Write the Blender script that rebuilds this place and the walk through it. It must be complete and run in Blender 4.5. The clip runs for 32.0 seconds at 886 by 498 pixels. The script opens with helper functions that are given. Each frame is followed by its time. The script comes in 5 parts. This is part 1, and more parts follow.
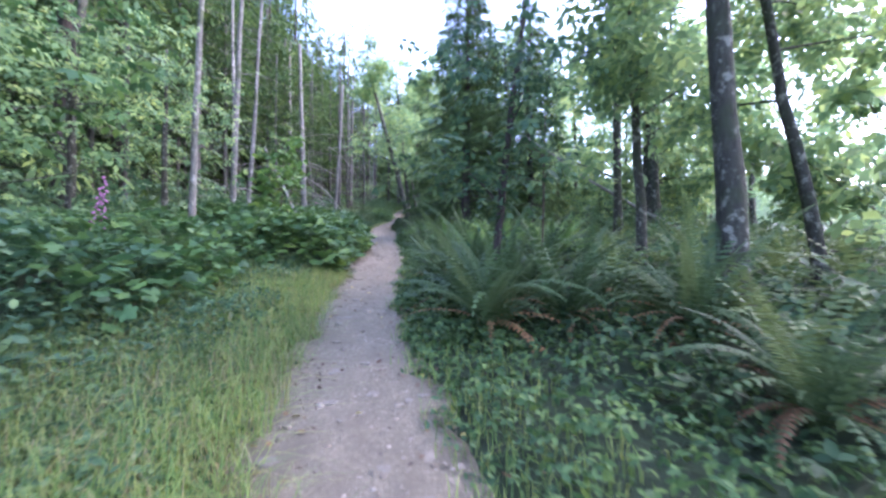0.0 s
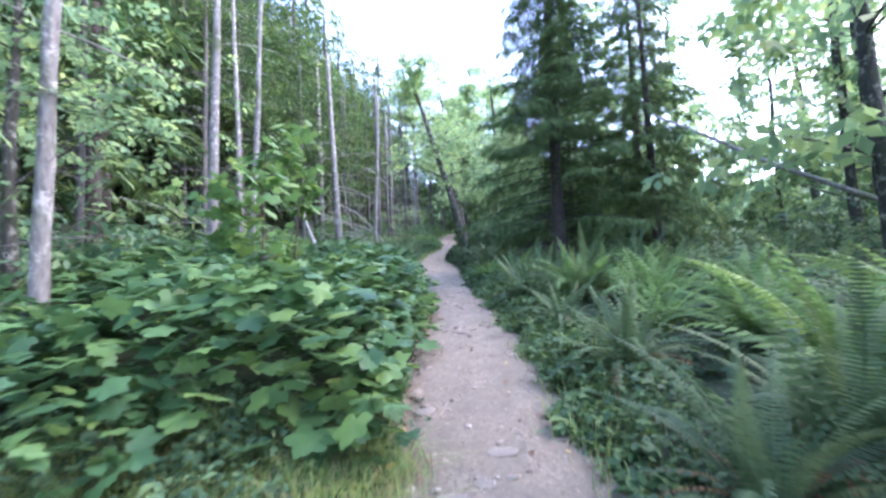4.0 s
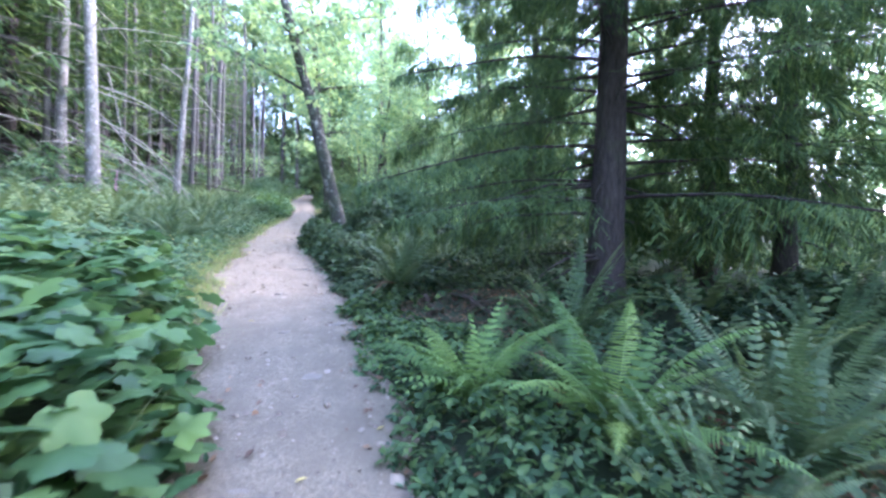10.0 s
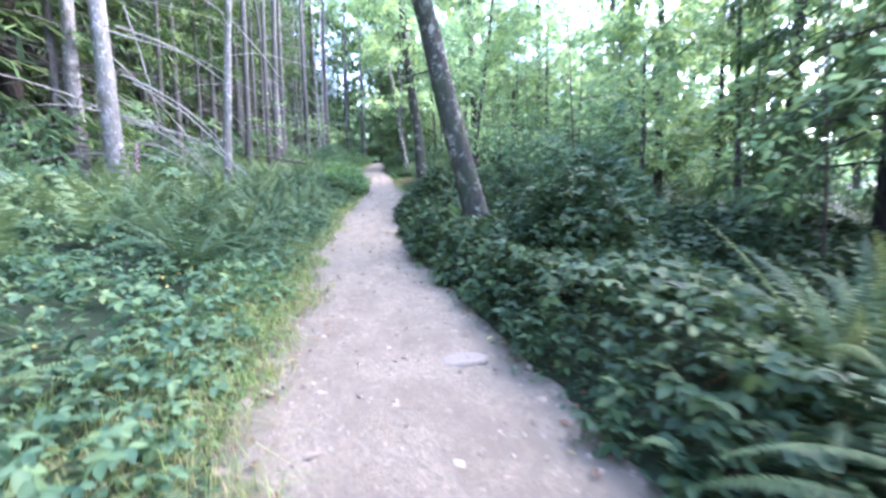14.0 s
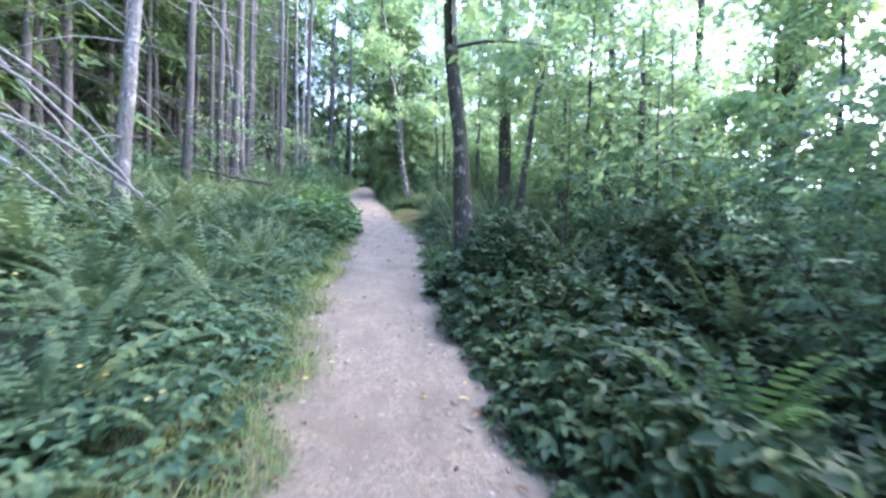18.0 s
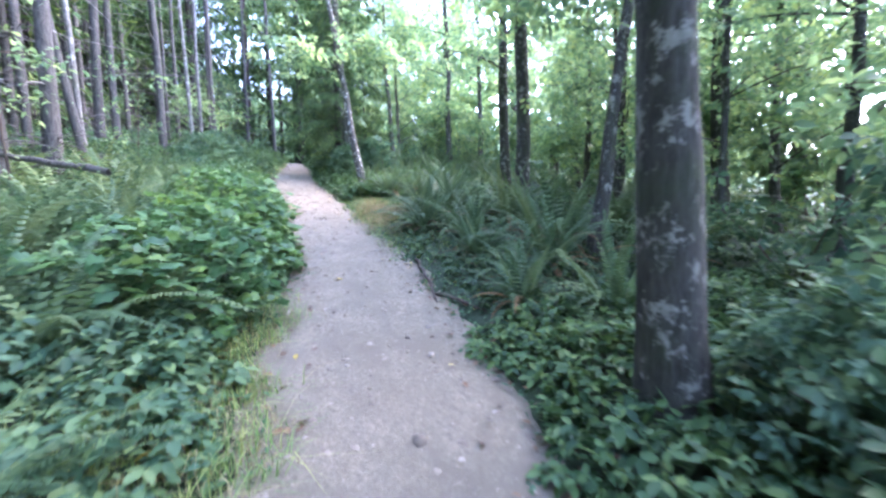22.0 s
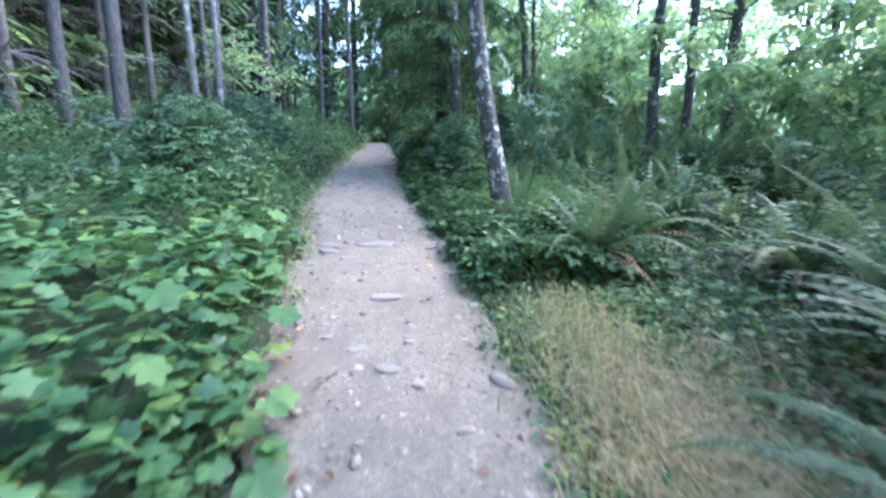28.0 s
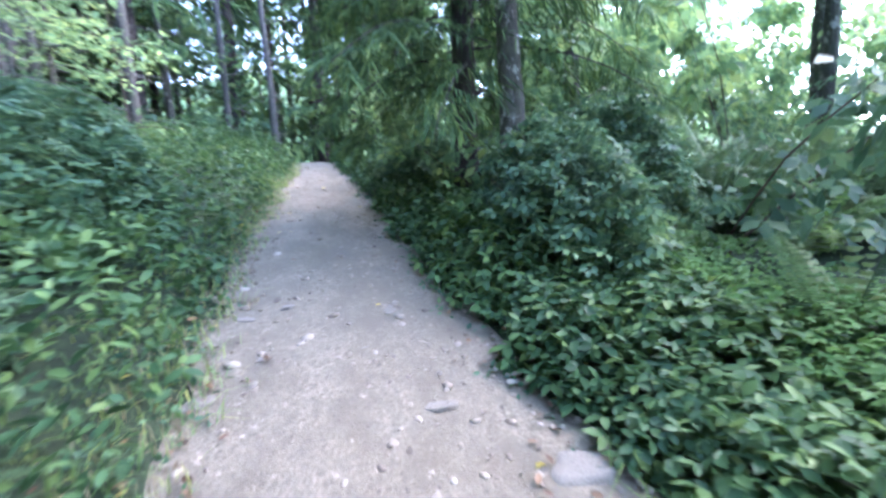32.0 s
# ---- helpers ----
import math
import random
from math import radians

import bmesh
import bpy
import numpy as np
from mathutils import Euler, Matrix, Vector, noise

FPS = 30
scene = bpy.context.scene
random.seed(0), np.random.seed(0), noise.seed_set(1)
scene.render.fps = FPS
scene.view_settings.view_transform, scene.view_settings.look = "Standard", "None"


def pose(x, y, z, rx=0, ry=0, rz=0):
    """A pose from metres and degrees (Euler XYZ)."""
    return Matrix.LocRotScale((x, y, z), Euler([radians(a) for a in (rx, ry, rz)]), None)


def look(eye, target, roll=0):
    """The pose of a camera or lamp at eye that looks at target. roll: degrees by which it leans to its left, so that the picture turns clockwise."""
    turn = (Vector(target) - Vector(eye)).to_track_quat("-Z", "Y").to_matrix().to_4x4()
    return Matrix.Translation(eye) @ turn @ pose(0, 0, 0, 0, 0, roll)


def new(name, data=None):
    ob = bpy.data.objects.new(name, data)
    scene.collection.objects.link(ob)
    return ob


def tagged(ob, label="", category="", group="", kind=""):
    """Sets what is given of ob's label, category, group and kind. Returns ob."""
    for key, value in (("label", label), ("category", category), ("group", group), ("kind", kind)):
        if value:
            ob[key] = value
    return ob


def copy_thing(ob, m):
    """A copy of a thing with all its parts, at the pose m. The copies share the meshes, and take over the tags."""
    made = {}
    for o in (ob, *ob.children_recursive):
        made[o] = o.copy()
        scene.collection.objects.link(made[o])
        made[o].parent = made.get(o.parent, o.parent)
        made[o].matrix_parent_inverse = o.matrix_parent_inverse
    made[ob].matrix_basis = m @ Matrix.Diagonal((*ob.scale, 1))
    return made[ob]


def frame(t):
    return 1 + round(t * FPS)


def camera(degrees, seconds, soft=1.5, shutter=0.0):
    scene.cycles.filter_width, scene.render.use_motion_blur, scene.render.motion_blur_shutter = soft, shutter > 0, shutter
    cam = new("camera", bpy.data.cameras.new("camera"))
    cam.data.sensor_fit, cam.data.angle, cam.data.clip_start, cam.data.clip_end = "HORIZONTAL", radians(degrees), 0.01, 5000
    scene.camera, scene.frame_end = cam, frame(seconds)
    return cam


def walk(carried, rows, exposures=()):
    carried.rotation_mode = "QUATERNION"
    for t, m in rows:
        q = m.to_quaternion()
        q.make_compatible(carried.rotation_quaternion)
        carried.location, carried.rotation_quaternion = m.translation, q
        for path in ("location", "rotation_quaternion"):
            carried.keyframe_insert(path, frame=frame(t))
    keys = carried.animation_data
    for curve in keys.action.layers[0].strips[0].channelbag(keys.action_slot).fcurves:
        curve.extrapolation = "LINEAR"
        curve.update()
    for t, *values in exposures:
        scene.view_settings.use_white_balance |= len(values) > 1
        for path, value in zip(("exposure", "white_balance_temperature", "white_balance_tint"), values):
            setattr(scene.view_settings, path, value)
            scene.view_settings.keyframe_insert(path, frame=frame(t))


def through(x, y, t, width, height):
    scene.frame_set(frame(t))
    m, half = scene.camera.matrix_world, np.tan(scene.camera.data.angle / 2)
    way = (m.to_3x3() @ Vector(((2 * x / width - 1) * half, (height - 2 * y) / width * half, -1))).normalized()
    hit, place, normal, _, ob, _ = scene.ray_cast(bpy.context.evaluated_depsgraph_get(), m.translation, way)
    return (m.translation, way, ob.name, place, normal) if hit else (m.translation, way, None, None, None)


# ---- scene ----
cam = camera(93.3, 32.0, soft=2.6, shutter=0.5)
PATH = [
    (0.0, (0.000, -0.000, 1.477), (-0.001, 1.999, 1.519), -0.00),
    (0.5, (-0.287, 0.661, 1.613), (-0.244, 2.660, 1.616), 0.59),
    (1.0, (-0.545, 1.265, 1.706), (-0.463, 3.264, 1.704), 0.06),
    (1.5, (-0.807, 2.040, 1.861), (-0.749, 4.039, 1.815), -0.39),
    (2.0, (-1.026, 2.744, 1.952), (-0.774, 4.728, 1.926), 1.00),
    (2.5, (-1.018, 3.353, 2.004), (-0.725, 5.328, 1.893), -2.85),
    (3.0, (-1.310, 4.303, 2.051), (-1.220, 6.301, 2.008), 0.11),
    (3.5, (-1.349, 4.959, 2.137), (-1.547, 6.942, 2.295), -2.95),
    (5.5, (-1.524, 7.845, 2.563), (-1.437, 9.842, 2.620), -2.71),
    (6.0, (-1.570, 8.567, 2.658), (-1.305, 10.548, 2.596), -2.68),
    (6.5, (-1.589, 9.334, 2.801), (-1.269, 11.306, 2.718), -2.06),
    (7.0, (-1.636, 10.088, 2.802), (-1.157, 12.026, 2.679), 1.71),
    (7.5, (-1.657, 10.769, 2.848), (-1.183, 12.700, 2.634), -1.24),
    (8.0, (-1.907, 11.392, 2.957), (-1.523, 13.341, 2.727), 2.61),
    (8.5, (-1.911, 12.136, 3.110), (-1.547, 14.089, 2.886), 2.55),
    (9.0, (-2.046, 12.910, 3.168), (-1.793, 14.894, 3.121), -2.38),
    (9.5, (-2.190, 13.626, 3.256), (-1.942, 15.610, 3.299), 0.03),
    (10.0, (-2.222, 14.254, 3.315), (-1.732, 16.193, 3.309), 1.36),
    (10.5, (-2.227, 14.763, 3.487), (-1.706, 16.692, 3.401), 1.26),
    (11.0, (-2.265, 15.563, 3.530), (-1.722, 17.482, 3.384), 6.72),
    (11.5, (-2.348, 16.289, 3.568), (-1.907, 18.233, 3.405), 1.05),
    (12.0, (-2.511, 16.981, 3.673), (-2.236, 18.951, 3.462), 0.09),
    (12.5, (-2.679, 17.626, 3.817), (-2.444, 19.598, 3.578), -0.59),
    (13.0, (-2.882, 18.408, 3.880), (-2.684, 20.382, 3.633), 0.97),
    (13.5, (-3.147, 19.061, 3.969), (-2.881, 21.032, 3.756), 2.30),
    (14.0, (-3.387, 19.692, 3.956), (-3.178, 21.672, 3.771), -0.66),
    (14.5, (-3.594, 20.409, 4.075), (-3.486, 22.402, 3.951), -2.57),
    (15.0, (-3.736, 21.083, 4.243), (-3.563, 23.068, 4.073), -1.34),
    (15.5, (-3.787, 21.790, 4.338), (-3.634, 23.783, 4.260), -0.93),
    (17.5, (-4.154, 24.598, 4.550), (-3.659, 26.531, 4.420), 2.78),
    (18.0, (-4.154, 25.306, 4.648), (-3.838, 27.280, 4.590), 2.04),
    (18.5, (-4.132, 26.014, 4.701), (-3.713, 27.967, 4.615), 2.26),
    (19.0, (-4.200, 26.660, 4.801), (-3.645, 28.576, 4.665), 3.44),
    (19.5, (-4.194, 27.424, 4.911), (-3.794, 29.380, 4.795), 1.82),
    (20.0, (-4.277, 28.112, 5.056), (-3.943, 30.083, 4.988), 3.03),
    (20.5, (-4.249, 28.862, 5.134), (-3.983, 30.844, 5.145), 2.13),
    (21.0, (-4.326, 29.566, 5.208), (-3.973, 31.529, 5.070), -3.42),
    (21.5, (-4.402, 30.228, 5.320), (-3.800, 32.116, 5.048), 0.21),
    (22.0, (-4.426, 30.908, 5.406), (-3.828, 32.807, 5.214), -0.69),
    (22.5, (-4.486, 31.576, 5.424), (-3.959, 33.485, 5.140), 3.02),
    (23.0, (-4.536, 32.215, 5.514), (-3.919, 34.105, 5.305), -0.88),
    (23.5, (-4.659, 32.812, 5.685), (-4.256, 34.760, 5.477), -4.36),
    (24.0, (-4.701, 33.422, 5.828), (-4.319, 35.359, 5.509), -2.75),
    (24.5, (-4.508, 34.110, 5.902), (-4.096, 36.062, 5.762), -1.98),
    (26.5, (-4.113, 36.827, 6.272), (-3.741, 38.768, 5.968), 0.73),
    (27.0, (-3.998, 37.520, 6.302), (-3.534, 39.456, 6.116), 2.01),
    (27.5, (-4.040, 38.232, 6.387), (-3.769, 40.197, 6.127), 2.70),
    (28.0, (-4.172, 38.976, 6.588), (-3.976, 40.941, 6.270), 0.35),
    (28.5, (-4.227, 39.715, 6.716), (-4.005, 41.694, 6.525), 1.08),
    (29.0, (-4.481, 40.444, 6.820), (-4.262, 42.425, 6.649), 0.57),
    (29.5, (-4.590, 41.095, 6.841), (-4.302, 43.062, 6.629), -2.48),
    (30.0, (-4.701, 41.803, 6.983), (-4.475, 43.778, 6.769), -3.72),
    (30.5, (-4.800, 42.428, 7.127), (-4.382, 44.372, 6.911), -2.82),
    (31.0, (-4.883, 43.204, 7.288), (-4.469, 45.158, 7.199), -4.21),
    (31.5, (-4.952, 43.807, 7.311), (-4.606, 45.773, 7.180), -0.61),
    (32.0, (-5.021, 44.563, 7.373), (-4.498, 46.470, 7.079), -2.40),
]
walk(cam, [(t, look(eye, target, roll)) for t, eye, target, roll in PATH],
     [(0.0, 3.52, 6050, 35), (1.0, 3.88, 6050, 35), (2.0, 3.98, 6050, 35), (4.0, 3.97, 6000, 33), (6.0, 4.0, 5900, 30), (7.0, 4.2, 5850, 30), (9.0, 4.4, 5800, 31), (11.0, 4.77, 6050, 33), (12.0, 4.85, 6050, 33), (13.0, 4.85, 6000, 32), (15.0, 4.55, 5950, 31), (17.5, 4.5, 5900, 31), (19.0, 4.58, 5900, 32), (21.0, 4.8, 5900, 33), (22.0, 4.8, 5900, 33), (24.0, 4.82, 5850, 32), (26.5, 4.72, 5650, 28), (28.0, 4.42, 5450, 25), (30.0, 4.28, 5500, 25), (31.0, 4.74, 5600, 26), (32.0, 4.9, 5700, 27)])

# ---------- world, sun, exposure ----------
SUN_ELEVATION, SUN_TURN = 44.0, 75.0
world = bpy.data.worlds.new("sky")
scene.world = world
world.use_nodes = True
wn = world.node_tree.nodes
sky = wn.new("ShaderNodeTexSky")
sky.sky_type = "NISHITA"
sky.sun_disc = False
sky.sun_elevation = radians(SUN_ELEVATION)
sky.sun_rotation = radians(SUN_TURN)
sky.air_density, sky.dust_density, sky.ozone_density = 1.0, 1.2, 1.0
world.node_tree.links.new(sky.outputs[0], wn["Background"].inputs[0])
wn["Background"].inputs[1].default_value = 0.15
sun_data = bpy.data.lights.new("sun", "SUN")
sun_data.energy, sun_data.angle, sun_data.color = 0.6, radians(40), (1.0, 0.97, 0.92)
sun = new("sun", sun_data)
sun.matrix_world = look((60, 20, 60), (60 - math.sin(radians(SUN_TURN)) * math.cos(radians(SUN_ELEVATION)),
                                        20 - math.cos(radians(SUN_TURN)) * math.cos(radians(SUN_ELEVATION)),
                                        60 - math.sin(radians(SUN_ELEVATION))))

RNG = np.random.default_rng(7)


# ---------- materials ----------
def base_material(name, rough):
    m = bpy.data.materials.new(name)
    m.use_nodes = True
    n = m.node_tree.nodes
    p = n["Principled BSDF"]
    p.inputs["Roughness"].default_value = rough
    p.inputs["Specular IOR Level"].default_value = 0.3
    return m, n, m.node_tree.links, p


def ramp(n, stops):
    r = n.new("ShaderNodeValToRGB")
    e = r.color_ramp.elements
    while len(e) < len(stops):
        e.new(0.5)
    for k, (at, c) in enumerate(stops):
        e[k].position, e[k].color = at, (*c, 1)
    return r


def noise_tex(n, links, scale, detail=4.0, rough=0.55, stretch=(1, 1, 1), space="Object"):
    co = n.new("ShaderNodeTexCoord")
    mp = n.new("ShaderNodeMapping")
    mp.inputs["Scale"].default_value = stretch
    tx = n.new("ShaderNodeTexNoise")
    tx.inputs["Scale"].default_value, tx.inputs["Detail"].default_value, tx.inputs["Roughness"].default_value = scale, detail, rough
    links.new(co.outputs[space], mp.inputs[0])
    links.new(mp.outputs[0], tx.inputs["Vector"])
    return tx


def mixed(n, links, a, b, fac):
    x = n.new("ShaderNodeMix")
    x.data_type = "RGBA"
    for socket, v in ((x.inputs[6], a), (x.inputs[7], b), (x.inputs[0], fac)):
        if hasattr(v, "outputs"):
            v = v.outputs[0]
        if isinstance(v, bpy.types.NodeSocket):
            links.new(v, socket)
        else:
            socket.default_value = v if isinstance(v, float) else (*v, 1)
    return x.outputs[2]


def bumped(n, links, p, tex, strength, dist):
    b = n.new("ShaderNodeBump")
    b.inputs["Strength"].default_value, b.inputs["Distance"].default_value = strength, dist
    links.new(tex.outputs[0], b.inputs["Height"])
    links.new(b.outputs[0], p.inputs["Normal"])


def leaf_material(name, dark, mid, light, through=0.4, rough=0.5, per="island"):
    """Leaf green that varies from leaf to leaf, with light coming through the blade."""
    m, n, links, p = base_material(name, rough)
    if per == "island":
        src = n.new("ShaderNodeNewGeometry").outputs["Random Per Island"]
    else:
        src = n.new("ShaderNodeObjectInfo").outputs["Random"]
    r = ramp(n, [(0.0, dark), (0.5, mid), (0.88, light), (1.0, (light[0] * 1.15, light[1] * 1.04, light[2] * 0.9))])
    links.new(src, r.inputs[0])
    tx = noise_tex(n, links, 0.45, 2.0)
    big = ramp(n, [(0.35, (0.72, 0.76, 0.8)), (0.7, (1.12, 1.08, 0.95))])
    links.new(tx.outputs[0], big.inputs[0])
    mul = n.new("ShaderNodeMix")
    mul.data_type, mul.blend_type = "RGBA", "MULTIPLY"
    mul.inputs[0].default_value = 1.0
    links.new(r.outputs[0], mul.inputs[6])
    links.new(big.outputs[0], mul.inputs[7])
    links.new(mul.outputs[2], p.inputs["Base Color"])
    p.inputs["Specular IOR Level"].default_value = 0.2
    t = n.new("ShaderNodeBsdfTranslucent")
    links.new(mul.outputs[2], t.inputs[0])
    ms = n.new("ShaderNodeMixShader")
    ms.inputs[0].default_value = through
    links.new(p.outputs[0], ms.inputs[1])
    links.new(t.outputs[0], ms.inputs[2])
    links.new(ms.outputs[0], n["Material Output"].inputs[0])
    return m


def bark_material(name, dark, light, moss, moss_amount, patch=None, stretch=(1, 1, 0.25)):
    m, n, links, p = base_material(name, 0.88)
    fine = noise_tex(n, links, 26, 6, 0.65, stretch)
    r = ramp(n, [(0.3, dark), (0.72, light)])
    links.new(fine.outputs[0], r.inputs[0])
    col = r.outputs[0]
    if patch:
        pt = noise_tex(n, links, 6.5, 6, 0.75, (1, 1, 0.9))
        pr = ramp(n, [(0.54, (0, 0, 0)), (0.6, (1, 1, 1))])
        links.new(pt.outputs[0], pr.inputs[0])
        col = mixed(n, links, col, patch, pr.outputs[0])
    mt = noise_tex(n, links, 1.7, 4, 0.6)
    mr = ramp(n, [(0.62 - 0.3 * moss_amount, (0, 0, 0)), (0.78 - 0.25 * moss_amount, (1, 1, 1))])
    links.new(mt.outputs[0], mr.inputs[0])
    links.new(mixed(n, links, col, moss, mr.outputs[0]), p.inputs["Base Color"])
    bumped(n, links, p, fine, 0.9, 0.035)
    return m


def ground_material(name, stops, scale, bump=0.03, second=None):
    m, n, links, p = base_material(name, 0.95)
    a = noise_tex(n, links, scale, 8, 0.7)
    r = ramp(n, stops)
    links.new(a.outputs[0], r.inputs[0])
    col = r.outputs[0]
    if second:
        b = noise_tex(n, links, 0.7, 4, 0.6)
        br = ramp(n, [(0.42, (0, 0, 0)), (0.68, (1, 1, 1))])
        links.new(b.outputs[0], br.inputs[0])
        col = mixed(n, links, col, second, br.outputs[0])
    links.new(col, p.inputs["Base Color"])
    bumped(n, links, p, a, 0.7, bump)
    return m


def trail_material():
    """Trodden gravel: grains, patches of packed earth and paler worn streaks."""
    m, n, links, p = base_material("trail_gravel", 0.95)
    grain = noise_tex(n, links, 55, 8, 0.75)
    r = ramp(n, [(0.3, (0.12, 0.098, 0.066)), (0.5, (0.214, 0.178, 0.122)), (0.68, (0.298, 0.252, 0.178))])
    links.new(grain.outputs[0], r.inputs[0])
    cells = n.new("ShaderNodeTexVoronoi")
    cells.inputs["Scale"].default_value = 34
    co = n.new("ShaderNodeTexCoord")
    links.new(co.outputs["Object"], cells.inputs["Vector"])
    cr = ramp(n, [(0.0, (0.72, 0.7, 0.68)), (0.55, (1.0, 1.0, 1.0)), (1.0, (1.22, 1.22, 1.22))])
    links.new(cells.outputs["Color"], cr.inputs[0])
    mul = n.new("ShaderNodeMix")
    mul.data_type, mul.blend_type = "RGBA", "MULTIPLY"
    mul.inputs[0].default_value = 0.8
    links.new(r.outputs[0], mul.inputs[6])
    links.new(cr.outputs[0], mul.inputs[7])
    patch = noise_tex(n, links, 3.2, 5, 0.65, (1, 0.6, 1))
    pr = ramp(n, [(0.4, (0, 0, 0)), (0.62, (1, 1, 1))])
    links.new(patch.outputs[0], pr.inputs[0])
    links.new(mixed(n, links, mul.outputs[2], (0.168, 0.138, 0.094), pr.outputs[0]), p.inputs["Base Color"])
    bumped(n, links, p, grain, 0.8, 0.025)
    return m


M_TRAIL = trail_material()
# Leaf shade is put into this dark green, so gaps between plants look deep.
M_SHADE_FLOOR = ground_material("leaf_shade_floor", [(0.3, (0.012, 0.018, 0.01)), (0.5, (0.03, 0.045, 0.02)), (0.72, (0.05, 0.08, 0.03)), (0.85, (0.06, 0.05, 0.035))], 11, 0.06, (0.022, 0.04, 0.018))
M_STONE = ground_material("pale_stone", [(0.3, (0.15, 0.128, 0.096)), (0.55, (0.24, 0.207, 0.158)), (0.8, (0.31, 0.272, 0.212))], 14, 0.02)
M_HILL = ground_material("wooded_hillside", [(0.3, (0.02, 0.045, 0.016)), (0.55, (0.05, 0.1, 0.035)), (0.8, (0.09, 0.15, 0.05))], 0.6, 0.4)

M_BROAD = leaf_material("broad_leaf", (0.0405, 0.1000, 0.0388), (0.0729, 0.1611, 0.0585), (0.1213, 0.2214, 0.0662), 0.38, 0.42)
M_BROAD_ONE = leaf_material("broad_leaf_single", (0.0515, 0.1165, 0.0385), (0.0853, 0.1791, 0.0558), (0.1374, 0.2338, 0.0628), 0.38, 0.5, "object")
M_FERN = leaf_material("sword_fern_green", (0.0510, 0.0978, 0.0439), (0.0904, 0.1548, 0.0657), (0.1426, 0.2037, 0.0806), 0.35, 0.5, "object")
M_LADY = leaf_material("lady_fern_green", (0.1026, 0.2007, 0.0638), (0.1501, 0.2676, 0.0799), (0.2042, 0.3346, 0.0956), 0.45, 0.55, "object")
M_BRAMBLE = leaf_material("bramble_green", (0.0246, 0.0565, 0.0265), (0.0471, 0.0941, 0.0397), (0.0840, 0.1359, 0.0526), 0.3, 0.5)
M_SHRUB = leaf_material("shrub_green", (0.0477, 0.105, 0.0554), (0.0844, 0.165, 0.0831), (0.1488, 0.24, 0.1038), 0.4)
M_NETTLE = leaf_material("nettle_green", (0.0351, 0.0812, 0.0333), (0.0675, 0.1355, 0.0499), (0.1188, 0.1976, 0.0624), 0.34)
M_CANOPY = leaf_material("maple_canopy_green", (0.1193, 0.2145, 0.1071), (0.2006, 0.3284, 0.1466), (0.3301, 0.4557, 0.1748), 0.58)
M_NEEDLE = leaf_material("conifer_needle", (0.0355, 0.0780, 0.0318), (0.0661, 0.1264, 0.0466), (0.1271, 0.1947, 0.0583), 0.25, 0.85)
M_MAPLE = leaf_material("young_maple_green", (0.0862, 0.1830, 0.0540), (0.1260, 0.2394, 0.0648), (0.1724, 0.2816, 0.0720), 0.45)
M_GRASS = leaf_material("grass_green", (0.1177, 0.2222, 0.0660), (0.1978, 0.3111, 0.0879), (0.3604, 0.4148, 0.1318), 0.4)
M_STRAW = leaf_material("dry_straw", (0.2290, 0.1708, 0.0800), (0.3297, 0.2586, 0.1317), (0.4212, 0.3562, 0.2070), 0.3)
M_YELLOW = leaf_material("yellow_leaf", (0.4, 0.3, 0.06), (0.55, 0.42, 0.1), (0.7, 0.55, 0.2), 0.3)
M_PINK = leaf_material("foxglove_pink", (0.45, 0.12, 0.35), (0.55, 0.2, 0.45), (0.65, 0.35, 0.55), 0.3)
M_STEM = leaf_material("green_stem", (0.05, 0.09, 0.03), (0.08, 0.12, 0.04), (0.12, 0.15, 0.05), 0.0)
M_TWIG = bark_material("brown_twig", (0.04, 0.028, 0.02), (0.1, 0.075, 0.055), (0.05, 0.07, 0.03), 0.1)

M_TWIGGREY = bark_material("dead_grey_twig", (0.06, 0.053, 0.05), (0.15, 0.138, 0.13), (0.06, 0.07, 0.045), 0.1)
M_ALDER = bark_material("alder_bark", (0.0191, 0.0178, 0.0135), (0.068, 0.066, 0.05), (0.0331, 0.0444, 0.0199), 0.4, (0.21, 0.207, 0.17))
M_BIRCH = bark_material("birch_bark", (0.03, 0.028, 0.02), (0.1, 0.095, 0.074), (0.0588, 0.07, 0.0319), 0.15, (0.412, 0.405, 0.35))
M_PALE = bark_material("pale_weathered_bark", (0.07, 0.065, 0.056), (0.22, 0.21, 0.185), (0.07, 0.085, 0.045), 0.3, (0.31, 0.3, 0.27))
M_DARK = bark_material("dark_conifer_bark", (0.016, 0.0128, 0.0112), (0.068, 0.0544, 0.048), (0.04, 0.052, 0.024), 0.15)
M_GREYBARK = bark_material("grey_conifer_bark", (0.0304, 0.029, 0.0255), (0.098, 0.094, 0.0819), (0.0686, 0.08, 0.041), 0.2)
M_DEADWOOD = bark_material("dead_grey_wood", (0.118, 0.11, 0.0955), (0.314, 0.305, 0.268), (0.098, 0.12, 0.0546), 0.05)


